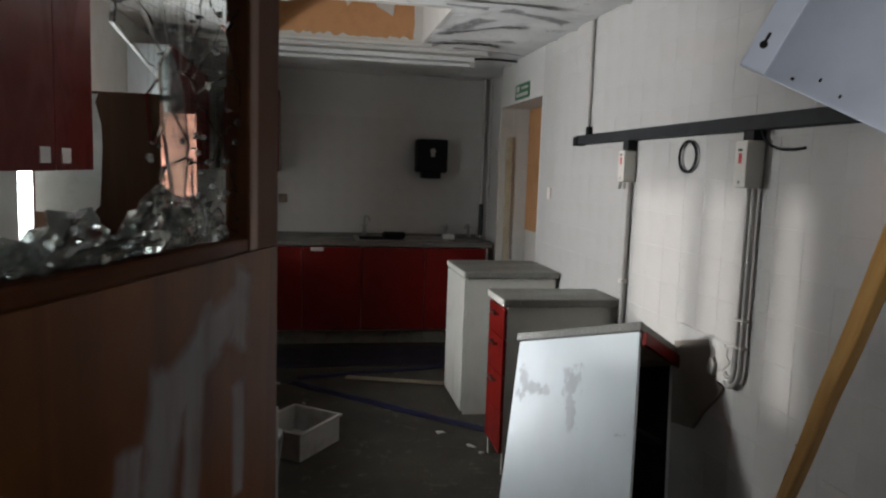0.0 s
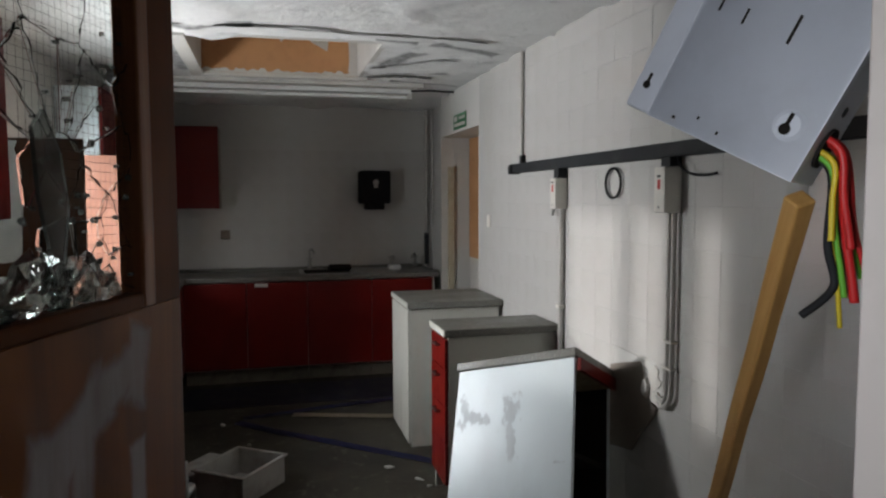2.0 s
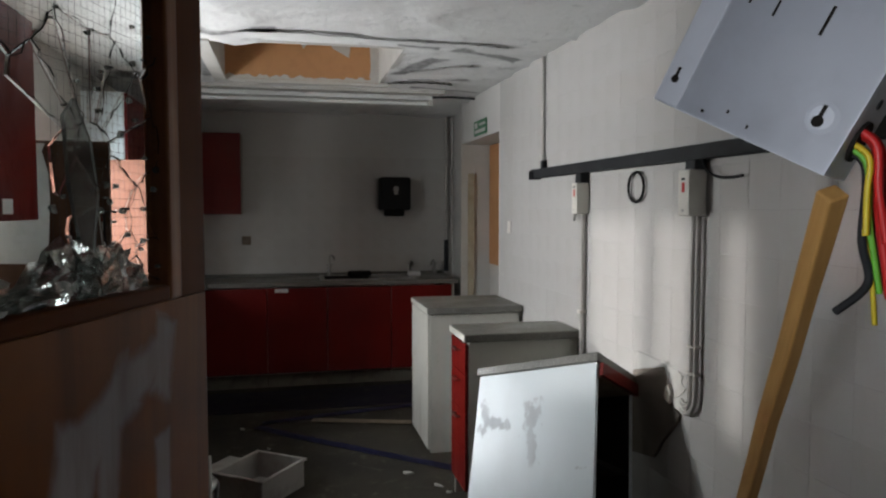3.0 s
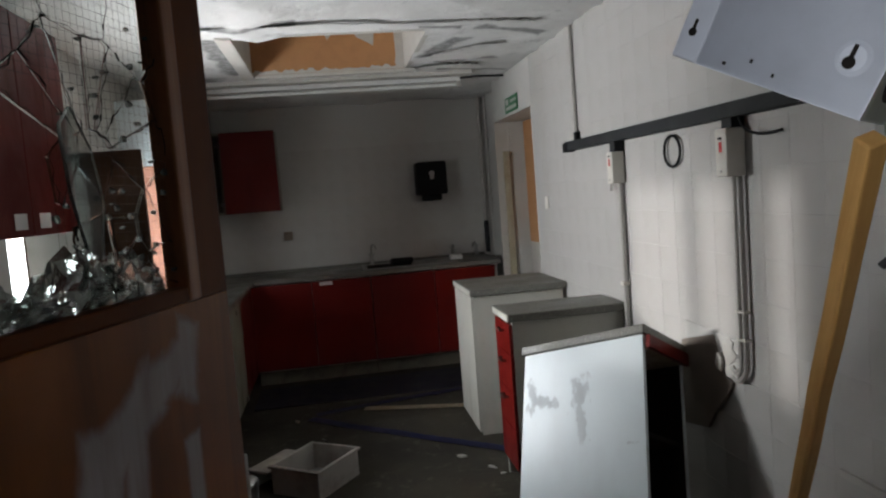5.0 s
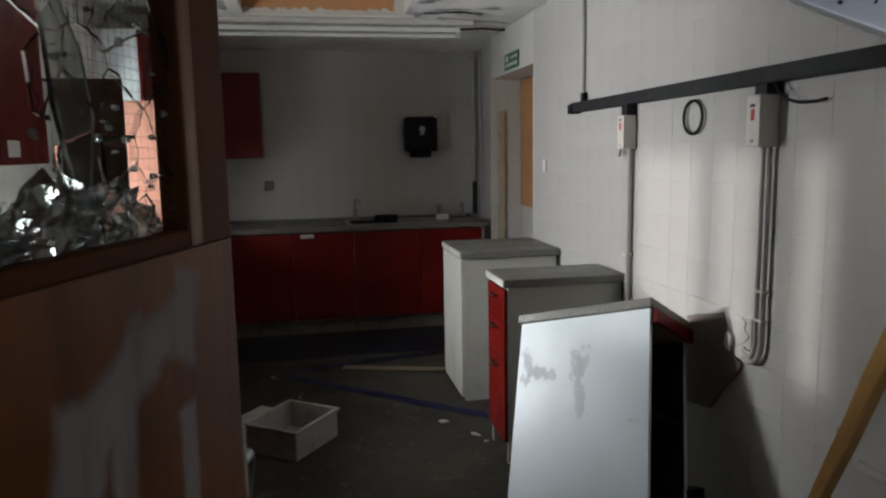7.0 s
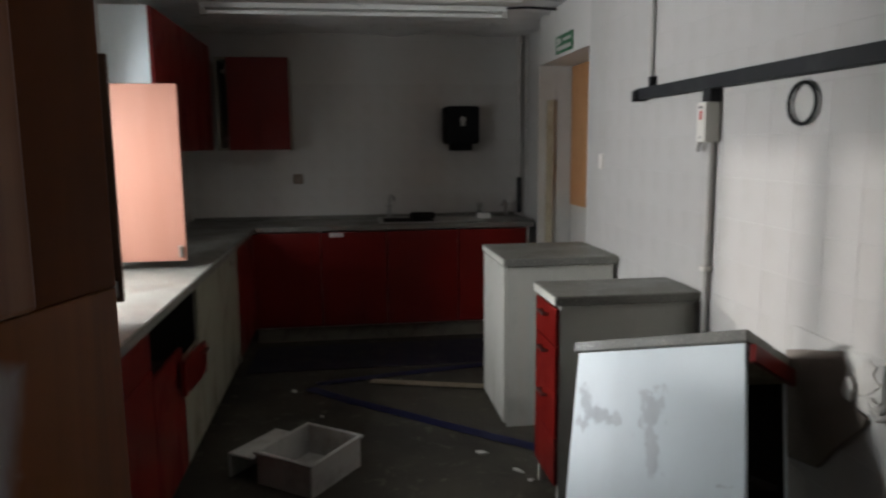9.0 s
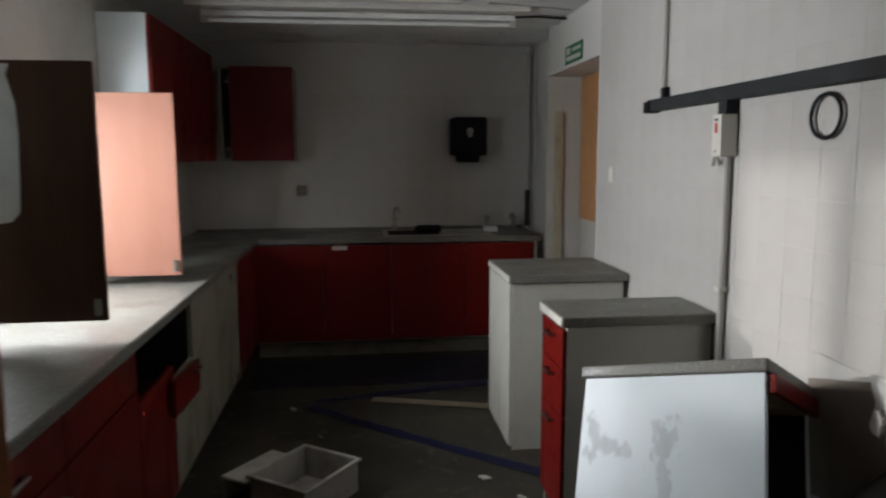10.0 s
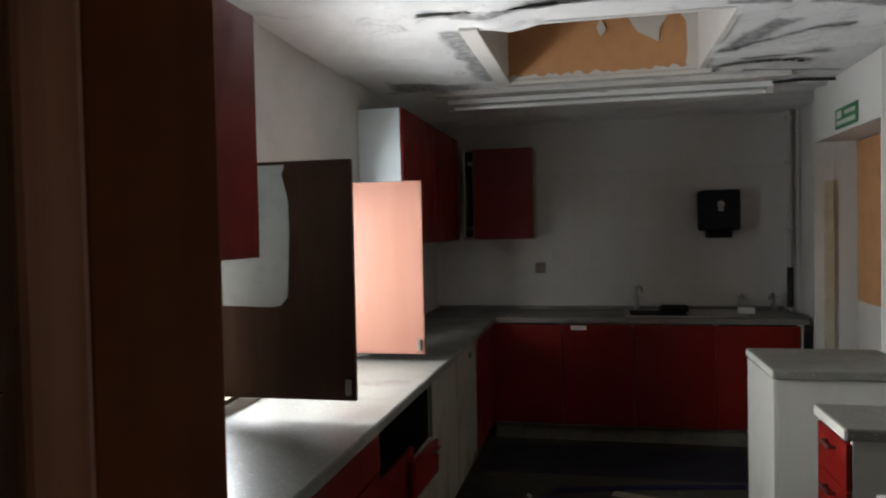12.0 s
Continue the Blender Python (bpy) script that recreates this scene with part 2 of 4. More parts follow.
# ---- building helpers ----
def box(bm, x0, x1, y0, y1, z0, z1, bevel=0.0):
    made = bmesh.ops.create_cube(bm, size=1.0)["verts"]
    for v in made:
        v.co = Vector((x0 + (v.co.x + 0.5) * (x1 - x0), y0 + (v.co.y + 0.5) * (y1 - y0), z0 + (v.co.z + 0.5) * (z1 - z0)))
    if bevel:
        edges = list({e for v in made for e in v.link_edges})
        bmesh.ops.bevel(bm, geom=edges, offset=bevel, segments=2, affect="EDGES", profile=0.5)
    return bm


def boxed(*size, bevel=0.0):
    return box(bmesh.new(), *size, bevel=bevel)


def rod(bm, a, b, radius, sides=12, radius2=None):
    a, b = Vector(a), Vector(b)
    m = Matrix.Translation((a + b) / 2) @ (b - a).to_track_quat("Z", "Y").to_matrix().to_4x4()
    bmesh.ops.create_cone(bm, cap_ends=True, segments=sides, radius1=radius, radius2=radius if radius2 is None else radius2, depth=(b - a).length, matrix=m)
    return bm


def tube(bm, points, radius, sides=8):
    """A round tube along smoothed points."""
    pts = [Vector(p) for p in points]
    path = []
    for i in range(len(pts) - 1):
        p0, p1, p2, p3 = pts[max(i - 1, 0)], pts[i], pts[i + 1], pts[min(i + 2, len(pts) - 1)]
        for k in range(6):
            t = k / 6
            path.append(0.5 * (2 * p1 + (p2 - p0) * t + (2 * p0 - 5 * p1 + 4 * p2 - p3) * t * t + (3 * p1 - p0 - 3 * p2 + p3) * t ** 3))
    path.append(pts[-1])
    rings, side = [], None
    for i, p in enumerate(path):
        ahead = (path[min(i + 1, len(path) - 1)] - path[max(i - 1, 0)]).normalized()
        if side is None:
            side = ahead.orthogonal().normalized()
        side = (side - ahead * side.dot(ahead)).normalized()
        up = ahead.cross(side)
        rings.append([bm.verts.new(p + radius * (math.cos(2 * math.pi * k / sides) * side + math.sin(2 * math.pi * k / sides) * up)) for k in range(sides)])
    for r, s in zip(rings, rings[1:]):
        for k in range(sides):
            bm.faces.new((r[k], r[(k + 1) % sides], s[(k + 1) % sides], s[k])).smooth = True
    bm.faces.new(rings[0][::-1])
    bm.faces.new(rings[-1])
    return bm


def prism(bm, outline, z0, z1):
    """A flat outline in x, y, made solid from z0 to z1."""
    low = [bm.verts.new((x, y, z0)) for x, y in outline]
    high = [bm.verts.new((x, y, z1)) for x, y in outline]
    bm.faces.new(low[::-1])
    bm.faces.new(high)
    n = len(outline)
    for i in range(n):
        bm.faces.new((low[i], low[(i + 1) % n], high[(i + 1) % n], high[i]))
    return bm


def mesh_of(name, bm, material):
    bmesh.ops.recalc_face_normals(bm, faces=bm.faces)
    data = bpy.data.meshes.new(name)
    bm.to_mesh(data)
    bm.free()
    data.materials.append(material)
    return data


def part(name, bm, material, parent, label=""):
    ob = new(name, mesh_of(name, bm, material))
    ob.parent = parent
    return tagged(ob, label)


def thing(name, m, label, category, group=""):
    ob = new(name)
    ob.empty_display_size = 0.05
    ob.matrix_basis = m
    return tagged(ob, label, category, group)


def single(name, bm, material, m, label, category, group=""):
    ob = new(name, mesh_of(name, bm, material))
    ob.matrix_basis = m
    return tagged(ob, label, category, group)


def structure(name, bm, material, label, category, parent=None):
    ob = new(name, mesh_of(name, bm, material))
    ob.parent = parent
    return tagged(ob, label, category, kind="structure")


# ---- large structure ----
LEFT, RIGHT, BACK, FRONT, HIGH = -1.03, 1.66, 6.9, 0.70, 2.40
WIN = (3.28, 4.60, 0.95, 1.84)          # window in the left wall: y0, y1, z0, z1
DOORWAY = (5.0, 6.1, 2.065)             # doorway in the right wall: y0, y1, top
SKY = (-0.19, 0.84, 4.1, 5.2)           # well in the ceiling

structure("floor", boxed(-1.6, 2.4, -1.8, 7.1, -0.12, 0.0), FLOOR, "dark grimy screed floor with dust and stains", "floor")

bm = boxed(LEFT - 0.22, LEFT, FRONT, WIN[0], 0, HIGH)
box(bm, LEFT - 0.22, LEFT, WIN[1], BACK, 0, HIGH)
box(bm, LEFT - 0.22, LEFT, WIN[0], WIN[1], 0, WIN[2])
box(bm, LEFT - 0.22, LEFT, WIN[0], WIN[1], WIN[3], HIGH)
structure("wall_west", bm, WALL, "cream painted plaster wall with a window above the worktop", "wall")

wall_east = structure("wall_east", box(box(box(boxed(RIGHT, RIGHT + 0.30, FRONT, DOORWAY[0], 0, HIGH), RIGHT, RIGHT + 0.30, *DOORWAY[:2], DOORWAY[2], HIGH), RIGHT + 0.11, RIGHT + 0.30, DOORWAY[1], BACK, 0, HIGH), RIGHT + 0.262, RIGHT + 0.296, *DOORWAY[:2], 0, DOORWAY[2]), GROUT, "white tiled wall with grey grout and a boarded doorway", "wall")
wall_north = structure("wall_north", boxed(LEFT - 0.22, RIGHT + 0.30, BACK, BACK + 0.2, 0, HIGH), GROUT, "dim white tiled wall behind the sink worktop", "wall")

bm = boxed(LEFT - 0.22, -0.29, 0.52, FRONT, 0, HIGH)
box(bm, 0.755, RIGHT + 0.30, 0.52, FRONT, 0, HIGH)
box(bm, -0.29, 0.755, 0.52, FRONT, 2.08, HIGH)
structure("wall_south", bm, WALL, "painted wall round the entrance doorway", "wall")

bm = boxed(0.725, 0.755, 0.50, 0.72, 0, 2.05, bevel=0.004)
box(bm, -0.29, -0.26, 0.50, 0.72, 0, 2.05, bevel=0.004)
box(bm, -0.29, 0.755, 0.50, 0.72, 2.05, 2.08, bevel=0.004)
structure("trim", bm, JAMB, "cream gloss painted wooden door frame", "door frame")

# the unseen hall before the doorway, closed round the camera, with an added window
bm = boxed(-1.6, -1.45, -1.8, -1.25, 0, HIGH)
box(bm, -1.6, -1.45, -0.25, 0.52, 0, HIGH)
box(bm, -1.6, -1.45, -1.25, -0.25, 0, 1.05)
box(bm, -1.6, -1.45, -1.25, -0.25, 2.05, HIGH)
box(bm, 1.96, 2.1, -1.8, 0.52, 0, HIGH)
box(bm, -1.45, 1.96, -1.8, -1.65, 0, HIGH)
structure("wall_hall", bm, WALL, "plain painted hall walls, unseen, with one added window opening", "wall")


def ceiling():
    """Lumpy plaster underside in small cells, with a well cut through, and a slab above."""
    bm = bmesh.new()
    xs = [-1.6 + 0.05 * i for i in range(75)]
    ys = [-1.8 + 0.05 * i for i in range(179)]
    for a, b in ((SKY[0], xs), (SKY[1], xs), (SKY[2], ys), (SKY[3], ys)):
        k = min(range(len(b)), key=lambda i: abs(b[i] - a))
        b[k] = a
    grid = {}
    for i, x in enumerate(xs):
        for j, y in enumerate(ys):
            lump = 0.012 * noise.noise(Vector((x * 1.3, y * 1.3, 4.0))) + 0.008 * noise.noise(Vector((x * 5, y * 5, 1.0)))
            ridge = noise.noise(Vector((x * 1.1 + 3, y * 1.7, 9.0)))
            lump -= 0.022 * max(0.0, 1 - abs(ridge) * 9) if y > 2.2 else 0
            grid[i, j] = bm.verts.new((x, y, HIGH + lump))
    for i in range(len(xs) - 1):
        for j in range(len(ys) - 1):
            cx, cy = (xs[i] + xs[i + 1]) / 2, (ys[j] + ys[j + 1]) / 2
            if not (SKY[0] < cx < SKY[1] and SKY[2] < cy < SKY[3]):
                bm.faces.new((grid[i, j], grid[i, j + 1], grid[i + 1, j + 1], grid[i + 1, j])).smooth = True
    top = HIGH + 0.035
    box(bm, -1.6, SKY[0] - 0.03, -1.8, 7.1, top, top + 0.1)
    box(bm, SKY[1] + 0.03, 2.4, -1.8, 7.1, top, top + 0.1)
    box(bm, SKY[0] - 0.03, SKY[1] + 0.03, -1.8, SKY[2] - 0.03, top, top + 0.1)
    box(bm, SKY[0] - 0.03, SKY[1] + 0.03, SKY[3] + 0.03, 7.1, top, top + 0.1)
    data = bpy.data.meshes.new("ceiling")
    bm.to_mesh(data)
    bm.free()
    data.materials.append(CEILING)
    return tagged(new("ceiling", data), "lumpy peeling white plaster ceiling with grey stains", "ceiling", kind="structure")


ceiling()

# the roof well, lined and boarded over
well = thing("roof_light_well", pose((SKY[0] + SKY[1]) / 2, (SKY[2] + SKY[3]) / 2, HIGH), "boarded roof light well lined with orange hardboard", "roof light")
hw, hd = (SKY[1] - SKY[0]) / 2, (SKY[3] - SKY[2]) / 2
part("side_lining", boxed(-hw - 0.03, -hw, -hd, hd, -0.004, 0.46), WALL, well, "dirty plaster lining")
part("side_lining", boxed(hw, hw + 0.03, -hd, hd, -0.004, 0.46), WALL, well, "dirty plaster lining")
part("front_lining", boxed(-hw - 0.03, hw + 0.03, -hd - 0.03, -hd, -0.004, 0.46), WALL, well, "dirty plaster lining")
part("back_lining", boxed(-hw - 0.03, hw + 0.03, hd, hd + 0.03, -0.004, 0.46), HARDBOARD, well, "orange hardboard lining")
part("cover_board", boxed(-hw - 0.03, hw + 0.03, -hd - 0.03, hd + 0.03, 0.46, 0.49), HARDBOARD, well, "orange hardboard cover")


def ragged(x0, x1, base, reach, steps, seed):
    """Ragged strip outline, straight at base and torn at base + reach."""
    rnd = random.Random(seed)
    top = [(x0 + (x1 - x0) * i / steps, base + reach * (0.25 + 0.75 * rnd.random())) for i in range(steps + 1)]
    return [(x0, base)] + top + [(x1, base)]


bm = bmesh.new()
prism(bm, ragged(-hw, hw, 0.0, 0.034, 46, 1), hd - 0.006, hd - 0.001)
prism(bm, [(0.10, 0.46), (0.13, 0.34), (0.16, 0.29), (0.20, 0.22), (0.26, 0.19), (0.31, 0.16), (0.32, 0.24), (0.36, 0.30), (0.42, 0.31), (0.455, 0.26), (0.46, 0.10), (0.45, 0.03), (0.515, 0.0), (0.515, 0.46)], hd - 0.008, hd - 0.002)
prism(bm, [(-0.02, 0.26), (0.0, 0.31), (0.035, 0.25), (0.0, 0.21)], hd - 0.008, hd - 0.002)
for v in bm.verts:
    v.co = Vector((v.co.x, v.co.z, v.co.y))
part("peeling_plaster", bm, WALL, well, "torn white plaster left on the board")
bm = bmesh.new()
box(bm, -hw - 0.07, -hw + 0.012, -hd - 0.05, hd + 0.06, -0.022, -0.002, 0.004)
box(bm, -hw - 0.06, hw + 0.07, hd - 0.008, hd + 0.05, -0.026, -0.002, 0.004)
part("edge_trim", bm, WALL, well, "white painted edge strips")
# white strip put in for the slit of light below the cover board
part("light_slit_strip", boxed(0.1, 0.5, hd - 0.25, hd - 0.2, 0.425, 0.445, bevel=0.004), LABELWHITE, well, "white strip standing for a slit of light")

# outside the window
structure("ground", boxed(-40, -1.6, -30, 40, -0.3, -0.15), FLOOR, "grey ground outside the window", "ground")
# the unseen 3.6 m stretch is added to keep the sun off the hall
structure("backdrop", box(boxed(-7.2, -7.0, -6, 3.6, -0.2, 3.6), -7.2, -7.0, 3.6, 14, -0.2, 1.6), BRICK, "orange rendered boundary wall outside, with an added tall sun block", "wall")

# ---- window with its shutters ----
window = thing("window_1", pose(LEFT - 0.12, (WIN[0] + WIN[1]) / 2, WIN[2]), "white painted wooden window with bare panes", "window")
window["kind"] = "structure"
ww, wh = (WIN[1] - WIN[0]) / 2, WIN[3] - WIN[2]
# mullion set off centre and bottom rail deepened to shape the sunlight inside
for name, size in (("window_frame", (-0.03, 0.03, -ww, -ww + 0.05, 0, wh)), ("window_frame", (-0.03, 0.03, ww - 0.05, ww, 0, wh)),
                   ("window_frame", (-0.03, 0.03, -ww + 0.05, ww - 0.05, 0, 0.11)), ("window_frame", (-0.03, 0.03, -ww + 0.05, ww - 0.05, wh - 0.05, wh)),
                   ("mullion", (-0.025, 0.025, 0.0, 0.10, 0.11, wh - 0.05))):
    part(name, boxed(*size, bevel=0.004), JAMB, window)
for y0, y1 in ((-ww + 0.05, 0.0), (0.10, ww - 0.05)):
    pane = part("pane", boxed(-0.003, 0.003, y0, y1, 0.11, wh - 0.05), GLASS, window, "clear glass pane")
    pane.visible_shadow = False
part("window_sill", boxed(0.03, 0.12, -ww, ww, -0.012, 0.006), PALEWOOD, window, "bare wooden sill")


def shutter(name, m, width, height, material, label, patch=False):
    s = thing(name, m, label, "shutter")
    part("board", boxed(0, width, -0.011, 0.011, 0, height, bevel=0.003), material, s)
    for z in (0.10, height - 0.14):
        hinge = part("hinge", rod(bmesh.new(), (-0.006, 0, z), (-0.006, 0, z + 0.07), 0.007), CHROME, s, "steel hinge")
    part("catch", boxed(width - 0.035, width - 0.015, -0.022, -0.010, 0.02, 0.075, bevel=0.003), CHROME, s, "small metal catch")
    if patch:
        outline = [(0.012, 0.33), (0.20, 0.325), (0.235, 0.33), (0.262, 0.36), (0.268, 0.46), (0.275, 0.60), (0.272, 0.70), (0.25, 0.79), (0.262, height - 0.012), (0.012, height - 0.012)]
        bm = prism(bmesh.new(), outline, 0.0112, 0.0132)
        for v in bm.verts:
            v.co = Vector((v.co.x, -v.co.z, v.co.y))
        part("paint_patch", bm, PATCH, s, "grey paint patch with a rough edge")
    return s


shutter("window_shutter", pose(-1.030, 3.44, 0.972, 0, 0, 0), 0.505, 0.835, SHADEDBOARD, "brown board shutter coloured dark for its shaded face, swung open over worktop", True)
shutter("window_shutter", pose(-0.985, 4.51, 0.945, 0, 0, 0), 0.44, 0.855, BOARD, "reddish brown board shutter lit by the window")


# ---- kitchen units ----
def handle(parent, x, z, width=0.10):
    bm = boxed(x - width / 2, x + width / 2, -0.045, -0.033, z - 0.006, z + 0.006, bevel=0.003)
    box(bm, x - width / 2, x - width / 2 + 0.01, -0.035, -0.0185, z - 0.005, z + 0.005)
    box(bm, x + width / 2 - 0.01, x + width / 2, -0.035, -0.0185, z - 0.005, z + 0.005)
    return part("handle", bm, CHROME, parent, "dull metal handle")


def carcass(unit, w, d, z0, z1, skin, plinth=True, shelf=True):
    part("side_panel", boxed(0, 0.018, 0, d, z0, z1, bevel=0.001), skin, unit)
    part("side_panel", boxed(w - 0.018, w, 0, d, z0, z1, bevel=0.001), skin, unit)
    part("bottom_panel", boxed(0.018, w - 0.018, 0.002, d - 0.01, z0, z0 + 0.018), skin, unit)
    part("back_panel", boxed(0.018, w - 0.018, d - 0.01, d - 0.004, z0 + 0.018, z1 - 0.002), skin, unit)
    if shelf:
        part("shelf", boxed(0.018, w - 0.018, 0.03, d - 0.01, (z0 + z1) / 2, (z0 + z1) / 2 + 0.018), skin, unit)
    if plinth:
        part("plinth", boxed(0.002, w - 0.002, 0.05, 0.066, 0, z0), PLINTH, unit, "grubby cream plinth board darkened for shade")


def front(unit, x0, x1, z0, z1, name="door", grip=None, material=None, lift=0.0):
    panel = part(name, boxed(x0 + 0.002, x1 - 0.002, -0.0185 - lift, -0.001 - lift, z0 + 0.002, z1 - 0.002, bevel=0.002), material or RED, unit, "red laminate front" if material is None else "white laminate front")
    if grip:
        handle(panel, *grip)
    return panel


def base_unit(m, w, label, fronts, group, d=0.56, h=0.86, skin=None):
    unit = thing("base_cabinet", m, label, "kitchen cabinet", group)
    carcass(unit, w, d, 0.12, h, skin or WHITE)
    for kind, x0, x1, z0, z1, grip, material in fronts:
        front(unit, x0, x1, z0, z1, kind, grip, material)
    return unit


# along the back wall
for x0, w, grips in ((-0.47, 0.50, False), (0.03, 0.50, True), (0.53, 0.55, False), (1.08, 0.54, False)):
    base_unit(pose(x0, 6.30, 0), w, "dark red kitchen base cabinet with closed door under worktop", [("door", 0, w, 0.13, 0.855, None, None)], "base cabinets below the sink worktop")
single("end_panel", boxed(0, 0.018, 0, 0.58, 0, 0.86, bevel=0.001), WHITE, pose(1.622, 6.29, 0), "white end panel closing the cabinet row", "panel")
# along the left wall
L = lambda y: pose(-0.485, y, 0, 0, 0, 90)
base_unit(L(1.70), 0.60, "red kitchen base cabinet with drawer and door", [("drawer", 0, 0.6, 0.71, 0.855, (0.3, 0.79), None), ("door", 0, 0.6, 0.13, 0.705, (0.5, 0.64), None)], "base cabinets below the window worktop")
base_unit(L(2.30), 0.60, "red kitchen base cabinet with drawer and door", [("drawer", 0, 0.6, 0.71, 0.855, (0.3, 0.79), None), ("door", 0, 0.6, 0.13, 0.705, (0.5, 0.64), None)], "base cabinets below the window worktop")
base_unit(L(2.90), 0.60, "scuffed red base cabinet with doors closed", [("drawer", 0, 0.6, 0.71, 0.855, None, None), ("door", 0, 0.6, 0.13, 0.705, None, None)], "base cabinets below the window worktop")
# near-black carcass and darkened right door carry the shade of the open unit
broken = base_unit(L(3.50), 0.80, "open base cabinet with missing drawer and hanging red front", [("door", 0, 0.46, 0.13, 0.66, None, None), ("door", 0.46, 0.80, 0.13, 0.60, None, SHADEDCREAM)], "base cabinets below the window worktop", skin=CHARCOAL)
slipped = front(broken, 0.30, 0.74, 0.50, 0.65, "drawer_front", (0.64, 0.62))
slipped.matrix_basis = pose(0.0, -0.035, 0.0, 0, 4, 0)
base_unit(L(4.30), 0.60, "cream base cabinet with grubby, shade-darkened cream door and no handle", [("door", 0, 0.6, 0.13, 0.855, None, SHADEDCREAM)], "base cabinets below the window worktop")
base_unit(L(4.90), 0.62, "cream base cabinet with grubby, shade-darkened cream door and dark hinges", [("door", 0, 0.62, 0.13, 0.855, None, SHADEDCREAM)], "base cabinets below the window worktop")
base_unit(L(5.52), 0.76, "red corner base cabinet in deep shade", [("door", 0, 0.76, 0.13, 0.855, None, None)], "base cabinets below the window worktop")
for y, z in ((5.30, 0.80), (5.42, 0.15)):
    single("hinge_plate", boxed(-0.012, 0.0, -0.03, 0.03, -0.016, 0.016, bevel=0.003), CHROME, pose(-0.455, y, z), "tarnished hinge plate on white cabinet door", "hinge")

# worktops with an upstand behind
def worktop(name, x0, x1, y0, y1, z, side, label):
    """A slab with a separate edge band on the side that shows: -y, +x or -x and -y."""
    t = thing(name, pose((x0 + x1) / 2, (y0 + y1) / 2, z), label, "worktop")
    w, d = (x1 - x0) / 2, (y1 - y0) / 2
    part("slab", boxed(-w, w, -d, d, 0, 0.04, bevel=0.005), TOP, t)
    if "e" in side:
        part("edge_band", boxed(w, w + 0.003, -d + 0.004, d - 0.004, 0.003, 0.036, bevel=0.001), TOP, t, "speckled edge band")
    if "s" in side:
        part("edge_band", boxed(-w + 0.004, w - 0.004, -d - 0.003, -d, 0.003, 0.036, bevel=0.001), TOP, t, "speckled edge band")
    if "w" in side:
        part("edge_band", boxed(-w - 0.003, -w, -d + 0.004, d - 0.004, 0.003, 0.036, bevel=0.001), WHITE, t, "chipped pale edge band")
    return t


worktop("worktop", -1.03, -0.448, 1.70, 6.284, 0.861, "e", "speckled grey laminate worktop below the window, dusty")
worktop("worktop", -1.03, 1.68, 6.289, 6.895, 0.861, "s", "speckled grey laminate worktop holding the sink")
bm = boxed(-1.0, 1.66, 6.855, 6.885, 0.90, 0.925, bevel=0.004)
single("upstand", bm, TOP, pose(0, 0, 0), "grey upstand strip behind the worktop", "trim")

# sink bowl rim, taps and things on the worktop
sink = thing("sink", pose(0.90, 6.58, 0.90), "stained steel inset sink in grey worktop", "sink")
bm = bmesh.new()
for s in ((-0.42, 0.42, -0.22, -0.18, 0, 0.008), (-0.42, 0.42, 0.18, 0.22, 0, 0.008), (-0.42, -0.38, -0.18, 0.18, 0, 0.008), (0.02, 0.42, -0.18, 0.18, 0, 0.006)):
    box(bm, *s, bevel=0.003)
part("rim", bm, CHROME, sink, "dull steel rim and drainer")
# the bowl's dark depth is a flat near-black plate, not a recess
part("bowl", boxed(-0.38, 0.02, -0.18, 0.18, 0.0005, 0.003), CHARCOAL, sink, "flat near-black plate for the bowl")


def tap(m, label, tall):
    t = thing("tap", m, label, "tap", "taps at the sink")
    part("body", rod(rod(bmesh.new(), (0, 0, 0), (0, 0, 0.05), 0.022), (0, 0, 0.05), (0, 0, 0.09), 0.014), CHROME, t)
    part("spout", tube(bmesh.new(), [(0, 0, 0.08), (0, 0, tall), (0, -0.03, tall + 0.03), (0, -0.09, tall + 0.02), (0, -0.11, tall - 0.01)], 0.009), CHROME, t)
    part("lever", box(rod(bmesh.new(), (0, 0, 0.085), (0, 0, 0.10), 0.018), -0.035, 0.035, -0.006, 0.006, 0.10, 0.108, bevel=0.002), CHROME, t)
    return t


tap(pose(0.58, 6.78, 0.90, 0, 0, 20), "dull chrome mixer tap with a tall spout", 0.16)
tap(pose(1.34, 6.80, 0.90), "short chrome pillar tap beside the sink", 0.09)
tap(pose(1.57, 6.80, 0.90, 0, 0, -30), "short chrome pillar tap in the corner", 0.10)
bm = boxed(-0.10, 0.10, -0.06, 0.06, 0, 0.055, bevel=0.02)
for v in bm.verts:
    v.co.z += 0.012 * noise.noise(v.co * 30)
single("dish_rack", bm, BLACK, pose(0.84, 6.66, 0.90, 0, 0, 12), "lump of black debris in the sink", "debris")
single("soap_dish", boxed(-0.055, 0.055, -0.035, 0.035, 0, 0.045, bevel=0.008), LABELWHITE, pose(1.34, 6.62, 0.90), "small white plastic carton on the worktop", "carton")


